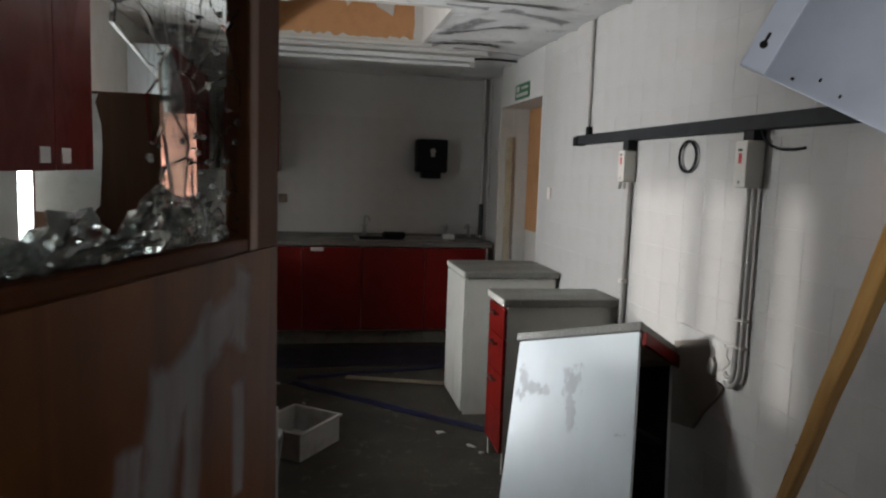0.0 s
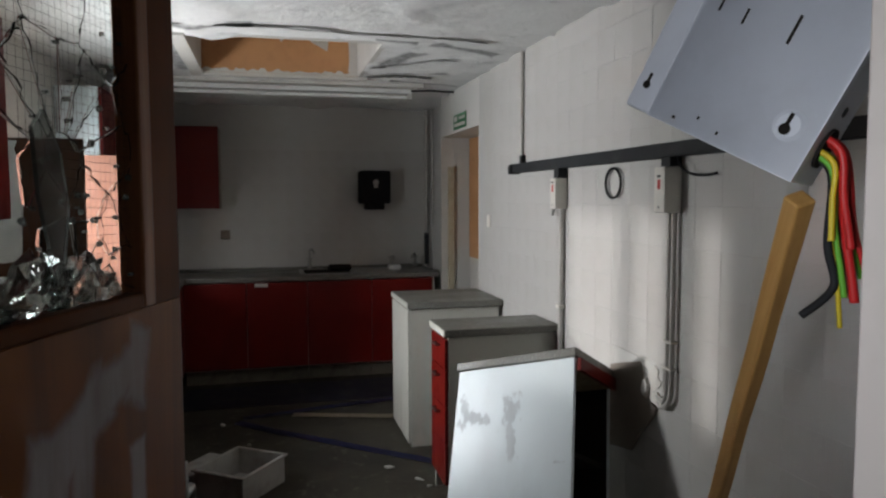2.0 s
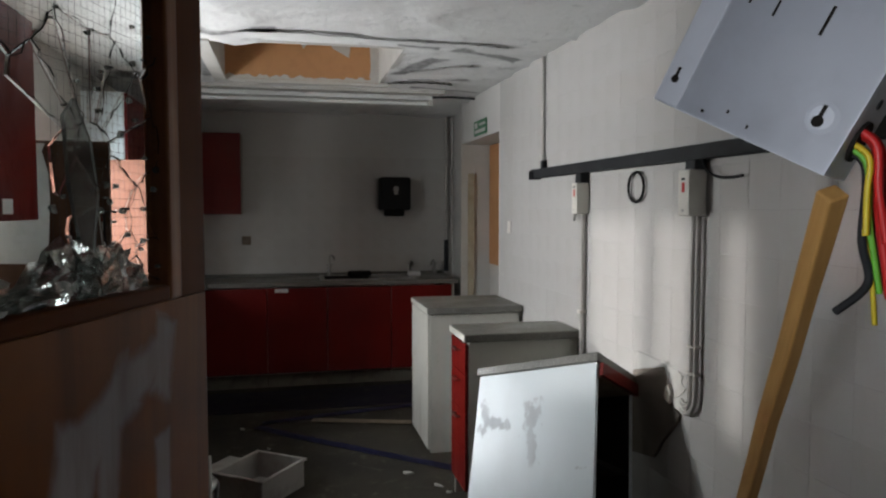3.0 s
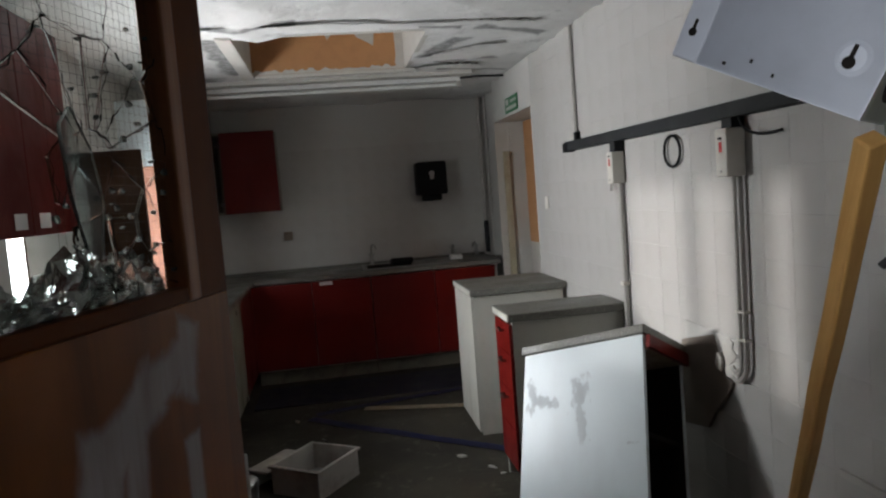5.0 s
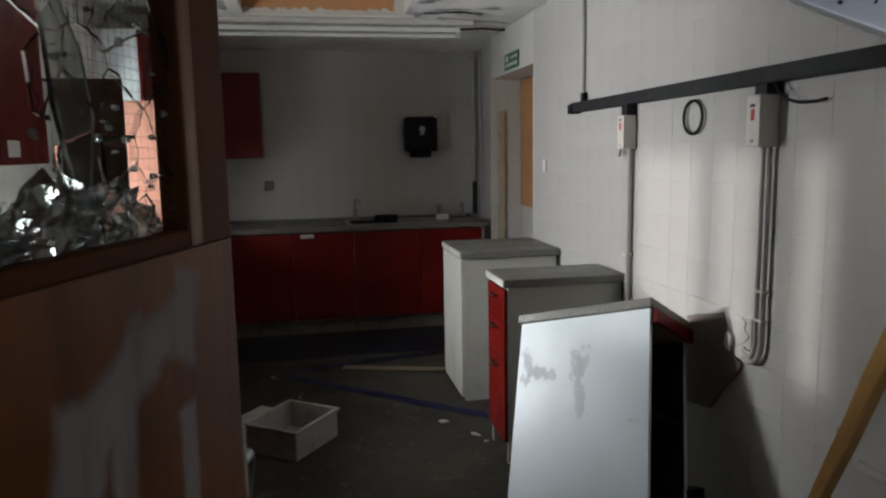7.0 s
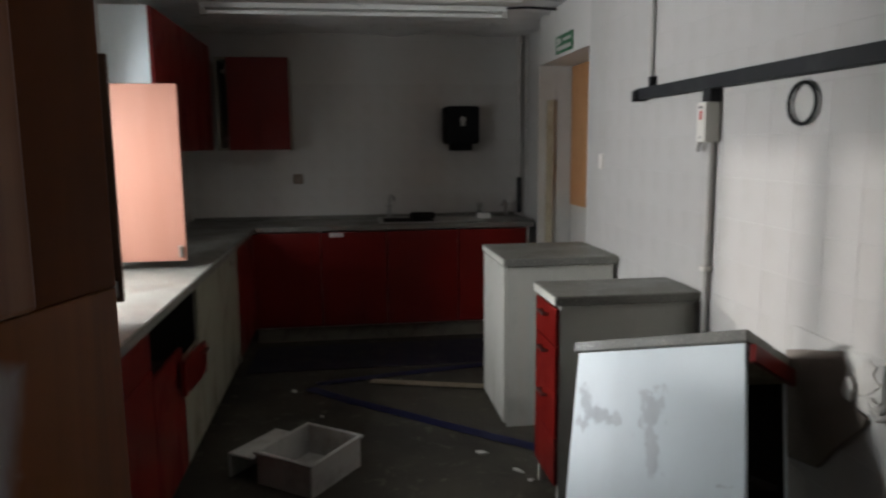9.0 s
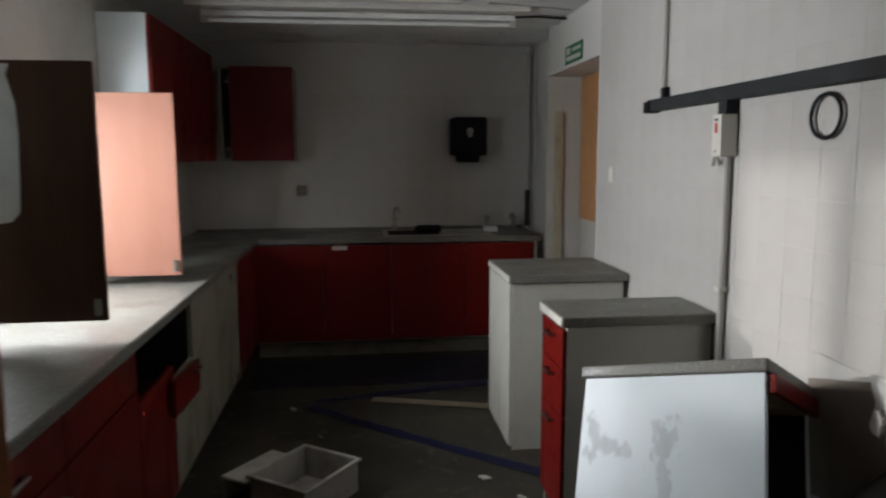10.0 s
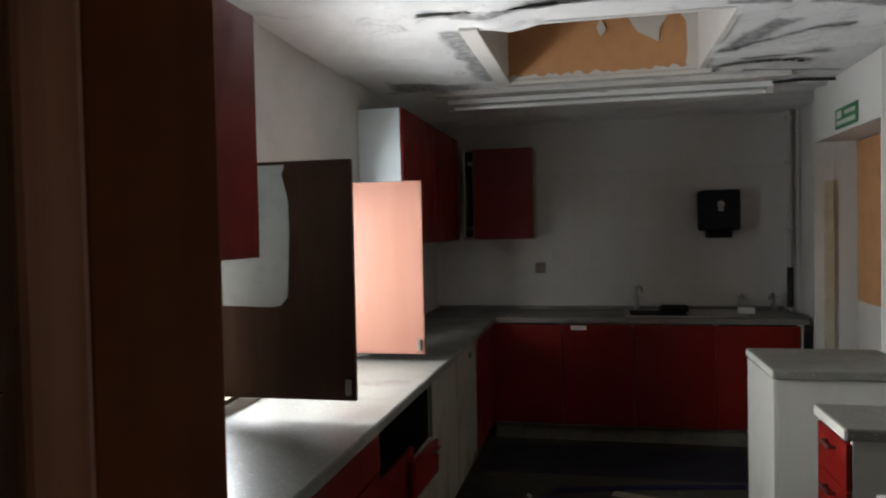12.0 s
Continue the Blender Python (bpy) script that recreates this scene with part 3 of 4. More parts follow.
# ---- wall cabinets ----
def wall_cabinet(m, w, h, d, doors, label, group, skin=None):
    skin = skin or PANELWHITE
    c = thing("wall_cabinet", m, label, "wall cabinet", group)
    part("side_panel", boxed(0, 0.018, 0, d, 0, h, bevel=0.001), skin, c, "pale side panel")
    part("side_panel", boxed(w - 0.018, w, 0, d, 0, h, bevel=0.001), skin, c, "pale side panel")
    part("bottom_panel", boxed(0.018, w - 0.018, 0.001, d, 0, 0.018), skin, c)
    part("top_panel", boxed(0.018, w - 0.018, 0.001, d, h - 0.018, h), skin, c)
    part("back_panel", boxed(0.018, w - 0.018, d - 0.008, d, 0.018, h - 0.018), skin, c)
    for x0, x1, tag in doors:
        panel = part("door", boxed(x0 + 0.002, x1 - 0.002, -0.019, -0.001, 0.002, h - 0.002, bevel=0.002), RED, c, "dark red laminate door")
        for x in tag:
            part("label", boxed(x - 0.045, x + 0.045, -0.0215, -0.0195, 0.025, 0.075, bevel=0.0005), LABELWHITE, panel, "small white sticker")
    return c


W = lambda y, z, x=-0.71: pose(x, y, z, 0, 0, 90)
wall_cabinet(W(1.92, 1.484), 1.16, 0.72, 0.315, ((0, 0.765, (0.67,)), (0.765, 1.16, (0.86,))), "dark red wall cabinet with two closed doors and stickers", "wall cabinets")
wall_cabinet(W(4.97, 1.47, -0.78), 0.80, 0.775, 0.245, ((0, 0.40, ()), (0.40, 0.80, ())), "dark red wall cabinet with a white end panel", "wall cabinets")
wall_cabinet(W(5.77, 1.47, -0.78), 0.79, 0.775, 0.245, ((0, 0.40, ()), (0.40, 0.79, ())), "dark red wall cabinet in the shaded corner", "wall cabinets")
# sides and filler take the darkened laminate for the shade in this corner
wall_cabinet(pose(-0.73, 6.57, 1.47), 0.545, 0.70, 0.32, ((0.085, 0.551, ()),), "dark red wall cabinet with grubby, shade-darkened filler above the sink worktop", "wall cabinets", SHADEDCREAM)
for z in (1.56, 2.06):
    single("hinge_plate", boxed(-0.02, 0.02, -0.008, 0, -0.014, 0.014, bevel=0.003), CHROME, pose(-0.665, 6.571, z), "tarnished cabinet hinge beside the red door", "hinge")

# ---- free cabinets by the right wall ----
R = lambda y, x=1.06: pose(x, y, 0, 0, 0, -90)


def right_unit(y, w, kind, label):
    unit = thing("base_cabinet", R(y, 1.06 if kind == "door" else 1.071), label, "kitchen cabinet", "separate cabinets by the tiled wall")
    z0 = 0.0
    part("side_panel", boxed(0, 0.018, 0, 0.57, z0, 0.868, bevel=0.001), WHITE, unit)
    part("side_panel", boxed(w - 0.018, w, 0, 0.57, z0, 0.868, bevel=0.001), WHITE, unit)
    part("bottom_panel", boxed(0.018, w - 0.018, 0.004, 0.56, 0.10, 0.118), WHITE, unit)
    part("back_panel", boxed(0.018, w - 0.018, 0.56, 0.566, 0.0, 0.868), WHITE, unit)
    if kind == "drawers":
        for a, b in ((0.70, 0.855), (0.51, 0.70), (0.32, 0.51), (0.11, 0.32)):
            d = front(unit, 0, w, a, b, "drawer")
            if a > 0.3:
                handle(d, w / 2, b - 0.045, 0.09)
    else:
        front(unit, 0, w, 0.02, 0.866, "door", None, WHITE)
    return unit


right_unit(5.02, 0.56, "door", "plain cream base cabinet with a speckled worktop piece")
right_unit(3.86, 0.30, "drawers", "narrow cream cabinet with scratched red drawer fronts")
worktop("worktop_piece", 1.038, 1.65, 4.445, 5.03, 0.872, "sw", "grey speckled worktop piece on cream cabinet")
worktop("worktop_piece", 1.045, 1.65, 3.54, 3.87, 0.868, "sw", "grey speckled worktop piece on drawer cabinet")

def smeared_material():
    n = Nodes("smeared_white_laminate", (0.76, 0.84, 0.87), 0.4)
    n.mix(n.noise(4, 6, (1, 1, 0.6), 0.5, 0.8), (0.60, 0.65, 0.67), 0.4)
    grime = n.wiped(((0.297, 0.59, 0.290, 0.46, 0.034), (0.287, 0.44, 0.272, 0.36, 0.024), (0.55, 0.61, 0.505, 0.53, 0.022), (0.53, 0.53, 0.43, 0.515, 0.024), (0.425, 0.535, 0.408, 0.50, 0.014), (0.56, 0.51, 0.535, 0.49, 0.018), (0.07, 0.335, 0.045, 0.325, 0.010)), 2, 1, 26, 3.2)
    n.mix(grime, (0.46, 0.49, 0.51), 0.65).rough(grime, 0.36, 0.7).bump(n.noise(30, 3, low=0, high=1), 0.0008, 0.3)
    return n.mat


# the tipped cabinet, leaning back against its neighbour
u, v = Vector((0.609, -0.754, 0.248)).normalized(), Vector((-0.228, -0.465, -0.856))
v = (v - u * v.dot(u)).normalized()
n = u.cross(v)
corner = Vector((1.046, 3.257, 0.806)) + u * 0.59 + v * 0.78
tipped_pose = Matrix(((n.x, -u.x, -v.x, corner.x), (n.y, -u.y, -v.y, corner.y), (n.z, -u.z, -v.z, corner.z), (0, 0, 0, 1)))
tipped = thing("base_cabinet", tipped_pose, "tipped white cabinet with smeared side and red drawer front", "kitchen cabinet", "separate cabinets by the tiled wall")
part("side_panel", boxed(0, 0.018, 0, 0.585, 0, 0.74, bevel=0.001), smeared_material(), tipped, "white side panel with grey smears")
part("side_panel", boxed(0.282, 0.30, 0, 0.585, 0, 0.74, bevel=0.001), PANELWHITE, tipped)
part("bottom_panel", boxed(0.018, 0.282, 0.004, 0.575, 0, 0.018), WHITE, tipped)
# shade of the open inside is put into near-black panels and added linings
part("back_panel", boxed(0.018, 0.282, 0.575, 0.581, 0, 0.74), CHARCOAL, tipped, "back board coloured near-black for shade")
part("shelf", boxed(0.018, 0.282, 0.02, 0.565, 0.36, 0.378), CHARCOAL, tipped, "shelf coloured near-black for shade")
part("lining", boxed(0.0185, 0.0215, 0.004, 0.575, 0.02, 0.735), CHARCOAL, tipped, "added sheet, near-black for the shaded inside")
part("lining", boxed(0.2785, 0.2815, 0.004, 0.575, 0.02, 0.735), CHARCOAL, tipped, "added sheet, near-black for the shaded inside")
part("worktop", boxed(-0.010, 0.31, -0.012, 0.60, 0.741, 0.78, bevel=0.006), TOP, tipped, "grey speckled worktop edge")
front(tipped, 0.0, 0.30, 0.682, 0.738, "drawer", None, None, 0.012)
part("drawer_box", boxed(0.03, 0.27, -0.012, 0.40, 0.685, 0.72), PALEWOOD, tipped, "pale drawer box")


def blob(cx, cz, rx, rz, seed, steps=22, rag=0.25):
    rnd = random.Random(seed)
    return [(cx + rx * (1 - rag * rnd.random()) * math.cos(2 * math.pi * i / steps), cz + rz * (1 - rag * rnd.random()) * math.sin(2 * math.pi * i / steps)) for i in range(steps)]


# ---- right wall fittings ----
rail = thing("cable_trunking", pose(RIGHT, 0.9, 1.70), "long dark grey metal cable trunking on tiled wall", "cable trunking")
part("channel", boxed(-0.055, -0.0035, 0, 3.28, 0, 0.052, bevel=0.003), STEEL, rail)
part("end_cap", boxed(-0.062, -0.0035, 3.24, 3.30, -0.006, 0.045, bevel=0.004), BLACK, rail, "black end cap")
part("clip", boxed(-0.03, -0.0035, 3.15, 3.19, 0.052, 0.10, bevel=0.004), BLACK, rail, "black conduit clip")

conduit = thing("conduit", pose(RIGHT - 0.016, 4.09, 1.755), "thin grey conduit rising from trunking to ceiling", "conduit")
part("pipe", rod(bmesh.new(), (0, 0, 0), (0, 0, 0.635), 0.011), PVC, conduit)


def switch_box(y, label, scale=1.0):
    s = thing("switch_box", pose(RIGHT, y, 1.50), label, "switch box", "switch boxes below the trunking")
    part("body", boxed(-0.075 * scale, -0.0035, -0.036 * scale, 0.036 * scale, 0.0, 0.165 * scale, bevel=0.005), PLASTIC, s)
    part("neck", boxed(-0.05, -0.0035, -0.03, 0.03, 0.165 * scale, 0.20), STEEL, s, "dark cable entry")
    part("label", boxed(-0.0765 * scale, -0.0752 * scale, -0.009, 0.009, 0.085, 0.120, bevel=0.0004), LABELRED, s, "red warning sticker")
    part("label", boxed(-0.0765 * scale, -0.0752 * scale, -0.010, 0.014, 0.128, 0.136, bevel=0.0004), STEEL, s, "small dark print")
    part("screw", rod(bmesh.new(), (-0.078 * scale, 0, 0.02), (-0.07 * scale, 0, 0.02), 0.005), CHROME, s, "screw")
    return s


switch_box(3.50, "off-white switch box with red sticker, hooked below", 0.92)
switch_box(2.50, "off-white switch box with red sticker above twin pipes")
hook = bmesh.new()
tube(hook, [(-0.03, 0.05, 0.03), (-0.035, 0.075, -0.01), (-0.03, 0.09, -0.03), (-0.02, 0.105, -0.01), (-0.012, 0.105, 0.02)], 0.008)
single("plug_hook", hook, PVC, pose(RIGHT, 3.50, 1.50), "grey looped cable end beside switch box", "cable")

drop = thing("conduit", pose(RIGHT - 0.02, 3.50, 0.0), "grey conduit dropping from switch box behind cabinet", "conduit", "conduits on the tiled wall")
part("pipe", rod(bmesh.new(), (0, 0, 0.02), (0, 0, 1.50), 0.013), PVC, drop)
part("clip", boxed(-0.02, 0.016, -0.02, 0.02, 1.0, 1.02, bevel=0.003), PLASTIC, drop, "saddle clip")

twin = thing("conduit", pose(RIGHT - 0.022, 2.50, 0.0), "pair of grey conduits bending into broken plaster", "conduit", "conduits on the tiled wall")
part("pipe", tube(bmesh.new(), [(0, 0.014, 1.50), (0, 0.014, 1.2), (0, 0.014, 0.95), (0, 0.014, 0.84), (0.002, 0.03, 0.80), (0.004, 0.06, 0.79), (0.006, 0.085, 0.80)], 0.0095), PVC, twin)
part("pipe", tube(bmesh.new(), [(0, -0.016, 1.50), (0, -0.016, 1.2), (0, -0.016, 0.95), (0, -0.014, 0.83), (0, 0.01, 0.785), (0.002, 0.05, 0.765), (0.006, 0.08, 0.775)], 0.0095), PVC, twin)
for z in (1.02, 0.92):
    part("clip", boxed(-0.012, 0.018, -0.030, 0.028, z, z + 0.010, bevel=0.003), PLASTIC, twin, "saddle clip")

ring = bmesh.new()
tube(ring, [(-0.008, 0.068 * math.cos(a), 0.063 * math.sin(a)) for a in [2 * math.pi * k / 12 for k in range(13)]], 0.006)
single("cable_ring", ring, BLACK, pose(RIGHT - 0.006, 2.97, 1.617), "black ring of cable hung on tiled wall", "cable")
tail = tube(bmesh.new(), [(-0.03, 0.0, 0.21), (-0.035, -0.04, 0.16), (-0.03, -0.10, 0.135), (-0.025, -0.17, 0.13), (-0.02, -0.22, 0.135)], 0.005)
single("loose_cable", tail, BLACK, pose(RIGHT, 2.46, 1.50), "loose black cable end below trunking", "cable")
single("wall_socket", boxed(-0.012, -0.0035, -0.03, 0.03, -0.04, 0.04, bevel=0.003), PLASTIC, pose(RIGHT, 4.74, 1.40), "small off-white wall switch plate", "switch")
single("cable_bracket", boxed(-0.03, -0.0035, -0.03, 0.03, -0.03, 0.03, bevel=0.004), PVC, pose(RIGHT, 1.88, 1.59), "grey metal bracket on the tiled wall", "bracket")

# broken plaster below the twin conduits and the lower ledge
bm = bmesh.new()
box(bm, -0.012, -0.0035, 0.0, 0.40, 0.0, 0.16)
for k, vert in enumerate(bm.verts):
    vert.co.z += 0.03 * noise.noise(Vector((k * 1.7, 2, 3)))
    vert.co.y += 0.04 * noise.noise(Vector((k * 2.3, 7, 1)))
single("render_patch", bm, GROUT, pose(RIGHT, 2.55, 0.76), "rough cement patch round the pipe ends", "plaster patch")
RENDER = plaster("bare_brown_render", (0.21, 0.175, 0.145), (0.12, 0.10, 0.08), 0.6)
rnd = random.Random(31)
edge = [(2.97, 0.835), (2.88, 0.862), (2.79, 0.884), (2.715, 0.905), (2.69, 0.86), (2.695, 0.82), (2.66, 0.80), (2.64, 0.76), (2.60, 0.745)]
edge += [(2.62 + 0.035 * k + rnd.uniform(-0.008, 0.008), 0.715 - 0.04 * k) for k in range(6)]
bm = prism(bmesh.new(), edge + [(2.97, 0.48)], 0.0015, 0.0145)
for vert in bm.verts:
    vert.co = Vector((-vert.co.z, vert.co.x, vert.co.y))
single("render_patch", bm, RENDER, pose(RIGHT, 0, 0), "bare brown render where wall tiles have broken away", "plaster patch")
for y, z, w, h, seed in ((2.61, 0.855, 0.055, 0.06, 21), (2.575, 0.785, 0.06, 0.034, 22), (2.665, 0.81, 0.03, 0.04, 23)):
    bm = prism(bmesh.new(), blob(0, 0, w, h, seed, 22, 0.5), 0.004, 0.016 + 0.006 * (seed - 21))
    bmesh.ops.bevel(bm, geom=[e for e in bm.edges if min(v.co.z for v in e.verts) > 0.01], offset=0.004, segments=2, affect="EDGES", clamp_overlap=True)
    for vert in bm.verts:
        vert.co = Vector((-vert.co.z, vert.co.x, vert.co.y))
    bmesh.ops.recalc_face_normals(bm, faces=bm.faces)
    single("plaster_lump", bm, WALL, pose(RIGHT, y, z), "lump of white plaster round the pipe ends", "plaster patch", "plaster lumps")
bm = boxed(-0.014, -0.0035, 0, 1.1, -0.012, 0.012, bevel=0.004)
single("wall_ledge", bm, WALL, pose(RIGHT, 0.95, 0.62), "thin mortar ledge along the lower tiles", "trim")

# doorway in the right wall
dw = thing("door_1", pose(RIGHT + 0.262, 5.02, 0), "orange hardboard door with broken white lower part", "door")
dw["kind"] = "structure"
part("board", boxed(-0.02, -0.002, 0, 1.06, 1.05, 2.06, bevel=0.002), HARDBOARD, dw, "orange hardboard sheet")
part("lower_panel", boxed(-0.012, -0.001, 0, 1.06, 0, 1.05), WALL, dw, "broken white lower panel")
bm = prism(bmesh.new(), [(0.02, 0.80), (0.12, 0.84), (0.15, 0.95), (0.10, 1.02), (0.03, 1.0)], 0, 0.004)
for vert in bm.verts:
    vert.co = Vector((-0.0122 - vert.co.z, vert.co.x, vert.co.y))
part("hole", bm, CHARCOAL, dw, "dark torn hole")
part("latch", boxed(-0.035, -0.012, 0.24, 0.27, 0.96, 1.06, bevel=0.003), BLACK, dw, "black latch")
structure("trim", boxed(RIGHT + 0.055, RIGHT + 0.108, 6.072, 6.102, 0, 1.82, bevel=0.004), plain("weathered_frame_wood", (0.42, 0.37, 0.27), 0.8, 0, (0.30, 0.24, 0.15), 0.7), "splintered bare wood door frame", "door frame")
structure("trim", boxed(RIGHT + 0.002, RIGHT + 0.26, 6.104, 6.14, 0, DOORWAY[2] + 0.02), WALL, "white plaster reveal of the side doorway", "door reveal")

sign = thing("exit_sign", pose(RIGHT, 5.30, 2.085), "green and white exit sign over the doorway", "sign")
part("plate", boxed(-0.008, -0.0035, 0, 0.36, 0, 0.115, bevel=0.001), GREEN, sign)
part("print", boxed(-0.0092, -0.0082, 0.03, 0.20, 0.07, 0.09), PVC, sign, "white printed bar")
part("print", boxed(-0.0092, -0.0082, 0.03, 0.33, 0.02, 0.045), PVC, sign, "white printed bar")
part("print", boxed(-0.0092, -0.0082, 0.25, 0.33, 0.06, 0.10), PVC, sign, "white printed pictogram block")

# ---- back wall fittings ----
disp = thing("towel_dispenser", pose(1.185, BACK, 1.45), "black plastic paper towel dispenser on tiled wall", "towel dispenser")
part("housing", boxed(-0.14, 0.14, -0.22, -0.003, 0.055, 0.36, bevel=0.02), BLACK, disp)
part("outlet", boxed(-0.085, 0.085, -0.19, -0.003, 0.0, 0.06, bevel=0.012), BLACK, disp)
part("badge", box(rod(bmesh.new(), (0, -0.2235, 0.25), (0, -0.2195, 0.25), 0.026, 16), -0.018, 0.018, -0.2235, -0.2195, 0.20, 0.25), PVC, disp, "grey badge")

pipe = thing("pipe", pose(1.70, BACK - 0.03, 0), "vertical grey water pipe in the back corner", "pipe")
part("riser", rod(bmesh.new(), (0, 0, 0.90), (0, 0, 2.40), 0.016), PVC, pipe)
part("lower_sleeve", rod(bmesh.new(), (0, 0, 0.92), (0, 0, 1.22), 0.022), STEEL, pipe, "black lagging sleeve")
for z in (1.5, 2.0, 2.33):
    part("clip", boxed(-0.028, 0.028, -0.02, 0.027, z, z + 0.02, bevel=0.003), PVC, pipe, "pipe clip")
thin = thing("pipe", pose(1.755, BACK - 0.06, 0), "thin copper pipe beside the corner", "pipe")
part("riser", rod(bmesh.new(), (0, 0, 1.3), (0, 0, 2.40), 0.008), PVC, thin)
part("clip", boxed(-0.012, 0.015, -0.012, 0.012, 1.40, 1.43, bevel=0.003), PVC, thin)
single("wall_socket", boxed(-0.04, 0.04, -0.03, -0.003, -0.04, 0.04, bevel=0.006), RUSTED, pose(-0.16, BACK, 1.23), "tarnished socket box on the tiled back wall", "socket")
single("sticker", boxed(-0.055, 0.055, -0.0215, -0.0195, -0.016, 0.016), LABELWHITE, pose(0.15, 6.30, 0.832), "small white sticker on red cabinet door", "sticker")

# ---- strip light ----
lamp = thing("strip_light", pose(0.34, 5.62, 0), "long unlit fluorescent strip light below the ceiling", "strip light")
part("batten", boxed(-0.97, 0.97, -0.03, 0.03, 2.352, 2.385, bevel=0.004), TUBE, lamp, "white enamel batten")
part("tube", rod(bmesh.new(), (-0.93, -0.005, 2.328), (0.93, -0.005, 2.328), 0.014), TUBE, lamp, "unlit white tube")
for x in (-0.95, 0.95):
    part("end_holder", boxed(x - 0.018, x + 0.018, -0.022, 0.022, 2.310, 2.353, bevel=0.004), PVC, lamp, "grey lamp holder")
part("hanger", boxed(-0.9, -0.87, -0.01, 0.01, 2.384, 2.41), PVC, lamp)
part("hanger", boxed(0.87, 0.9, -0.01, 0.01, 2.384, 2.41), PVC, lamp)


def lifted_plaster(points, width, drop, seed, label):
    """A long torn lip of plaster hanging just below the ceiling."""
    rnd = random.Random(seed)
    bm = bmesh.new()
    rows = []
    for a, b in zip(points, points[1:]):
        for k in range(10):
            x, y = a[0] + (b[0] - a[0]) * k / 10, a[1] + (b[1] - a[1]) * k / 10 + rnd.uniform(-0.012, 0.012)
            w = width * rnd.uniform(0.5, 1.2)
            lip = HIGH - 0.012 - drop * rnd.uniform(0.4, 1.0)
            rows.append([bm.verts.new((x, y, lip)), bm.verts.new((x, y + w * 0.5, (lip + HIGH) / 2 - 0.004)), bm.verts.new((x, y + w, HIGH + 0.004))])
    for p, q in zip(rows, rows[1:]):
        for k in range(2):
            bm.faces.new((p[k], p[k + 1], q[k + 1], q[k])).smooth = True
    bmesh.ops.solidify(bm, geom=bm.faces[:], thickness=0.006)
    single("loose_plaster", bm, CEILING, pose(0, 0, 0), label, "plaster", "lips of loose plaster")


lifted_plaster([(-0.4, 3.84), (0.3, 3.82), (0.9, 3.88), (1.15, 3.86), (1.45, 3.95)], 0.06, 0.004, 1, "long torn lip of white ceiling plaster")
lifted_plaster([(0.88, 4.75), (1.02, 4.62), (1.2, 4.45), (1.38, 4.42)], 0.12, 0.008, 2, "bulging loose plaster beside the roof light")
lifted_plaster([(0.9, 5.12), (1.15, 5.05), (1.4, 5.10)], 0.10, 0.006, 3, "bulging loose plaster beside the strip light")
lifted_plaster([(-0.6, 2.1), (0.2, 2.05), (0.8, 2.12), (1.6, 2.05)], 0.05, 0.008, 4, "long torn lip of dirty ceiling plaster")

# fallen plaster strip across the ceiling
bm = boxed(-0.68, 1.36, 5.40, 5.50, 2.372, 2.408, bevel=0.006)
single("ceiling_batten", bm, WALL, pose(0, 0, 0), "white painted timber across the ceiling by the well", "timber")
bm = bmesh.new()
tube(bm, [(1.30, 5.58, 2.37), (1.45, 5.60, 2.38), (1.60, 5.66, 2.385), (1.76, 5.7, 2.39)], 0.008)
single("lamp_cable", bm, STEEL, pose(0, 0, 0), "dark cable from strip light to wall", "cable")

# ---- entrance door with broken wired glass ----
HINGE, WIDE, ANGLE, TALL = (-0.245, 0.735), 0.868, 70.85, 2.02
door = thing("door_2", pose(*HINGE, 0.008, 0, 0, ANGLE), "open brown varnished door with shattered wired glass", "door")
door["kind"] = "structure"
G = (0.13, 0.735, 1.40, 1.90)           # glass: s0, s1, z0, z1
T = 0.0175
part("stile", boxed(0, 0.10, -T, T, 1.372, TALL, bevel=0.002), DOORWOOD, door)
part("stile", boxed(0.775, WIDE, -T, T, 1.372, TALL, bevel=0.002), DOORWOOD, door, "varnished edge stile")
part("lower_panel", boxed(0, WIDE, -T, T, 0, 1.372, bevel=0.002), DOORPANEL, door, "scuffed varnished panel with pale bloom")
part("top_rail", boxed(0.10, 0.775, -T + 0.001, T - 0.001, 1.92, TALL), DOORWOOD, door)
for name, size in (("glazing_bead", (0.735, 0.775, -T - 0.004, T + 0.004, 1.372, 1.92)), ("glazing_bead", (0.10, 0.135, -T - 0.004, T + 0.004, 1.372, 1.92)),
                   ("glazing_bead", (0.135, 0.735, -T - 0.004, T + 0.004, 1.372, 1.398)), ("glazing_bead", (0.135, 0.735, -T - 0.004, T + 0.004, 1.893, 1.92))):
    part(name, boxed(*size, bevel=0.005), BEAD if size[0] > 0.7 else DOORWOOD, door, "orange-brown glazing bead")
plate = part("lock_plate", boxed(0.80, 0.845, T, T + 0.006, 0.86, 1.04, bevel=0.004), CHROME, door, "worn metal lock plate")
part("lock_plate", boxed(WIDE - 0.001, WIDE + 0.003, -0.014, 0.014, 0.86, 1.03, bevel=0.001), CHROME, door, "metal latch plate")
lever = part("lever", tube(rod(bmesh.new(), (0.822, T, 0.985), (0.822, T + 0.05, 0.985), 0.012), [(0.822, T + 0.048, 0.985), (0.80, T + 0.055, 0.985), (0.74, T + 0.05, 0.975), (0.70, T + 0.04, 0.955)], 0.010), CHROME, door, "bent metal lever")
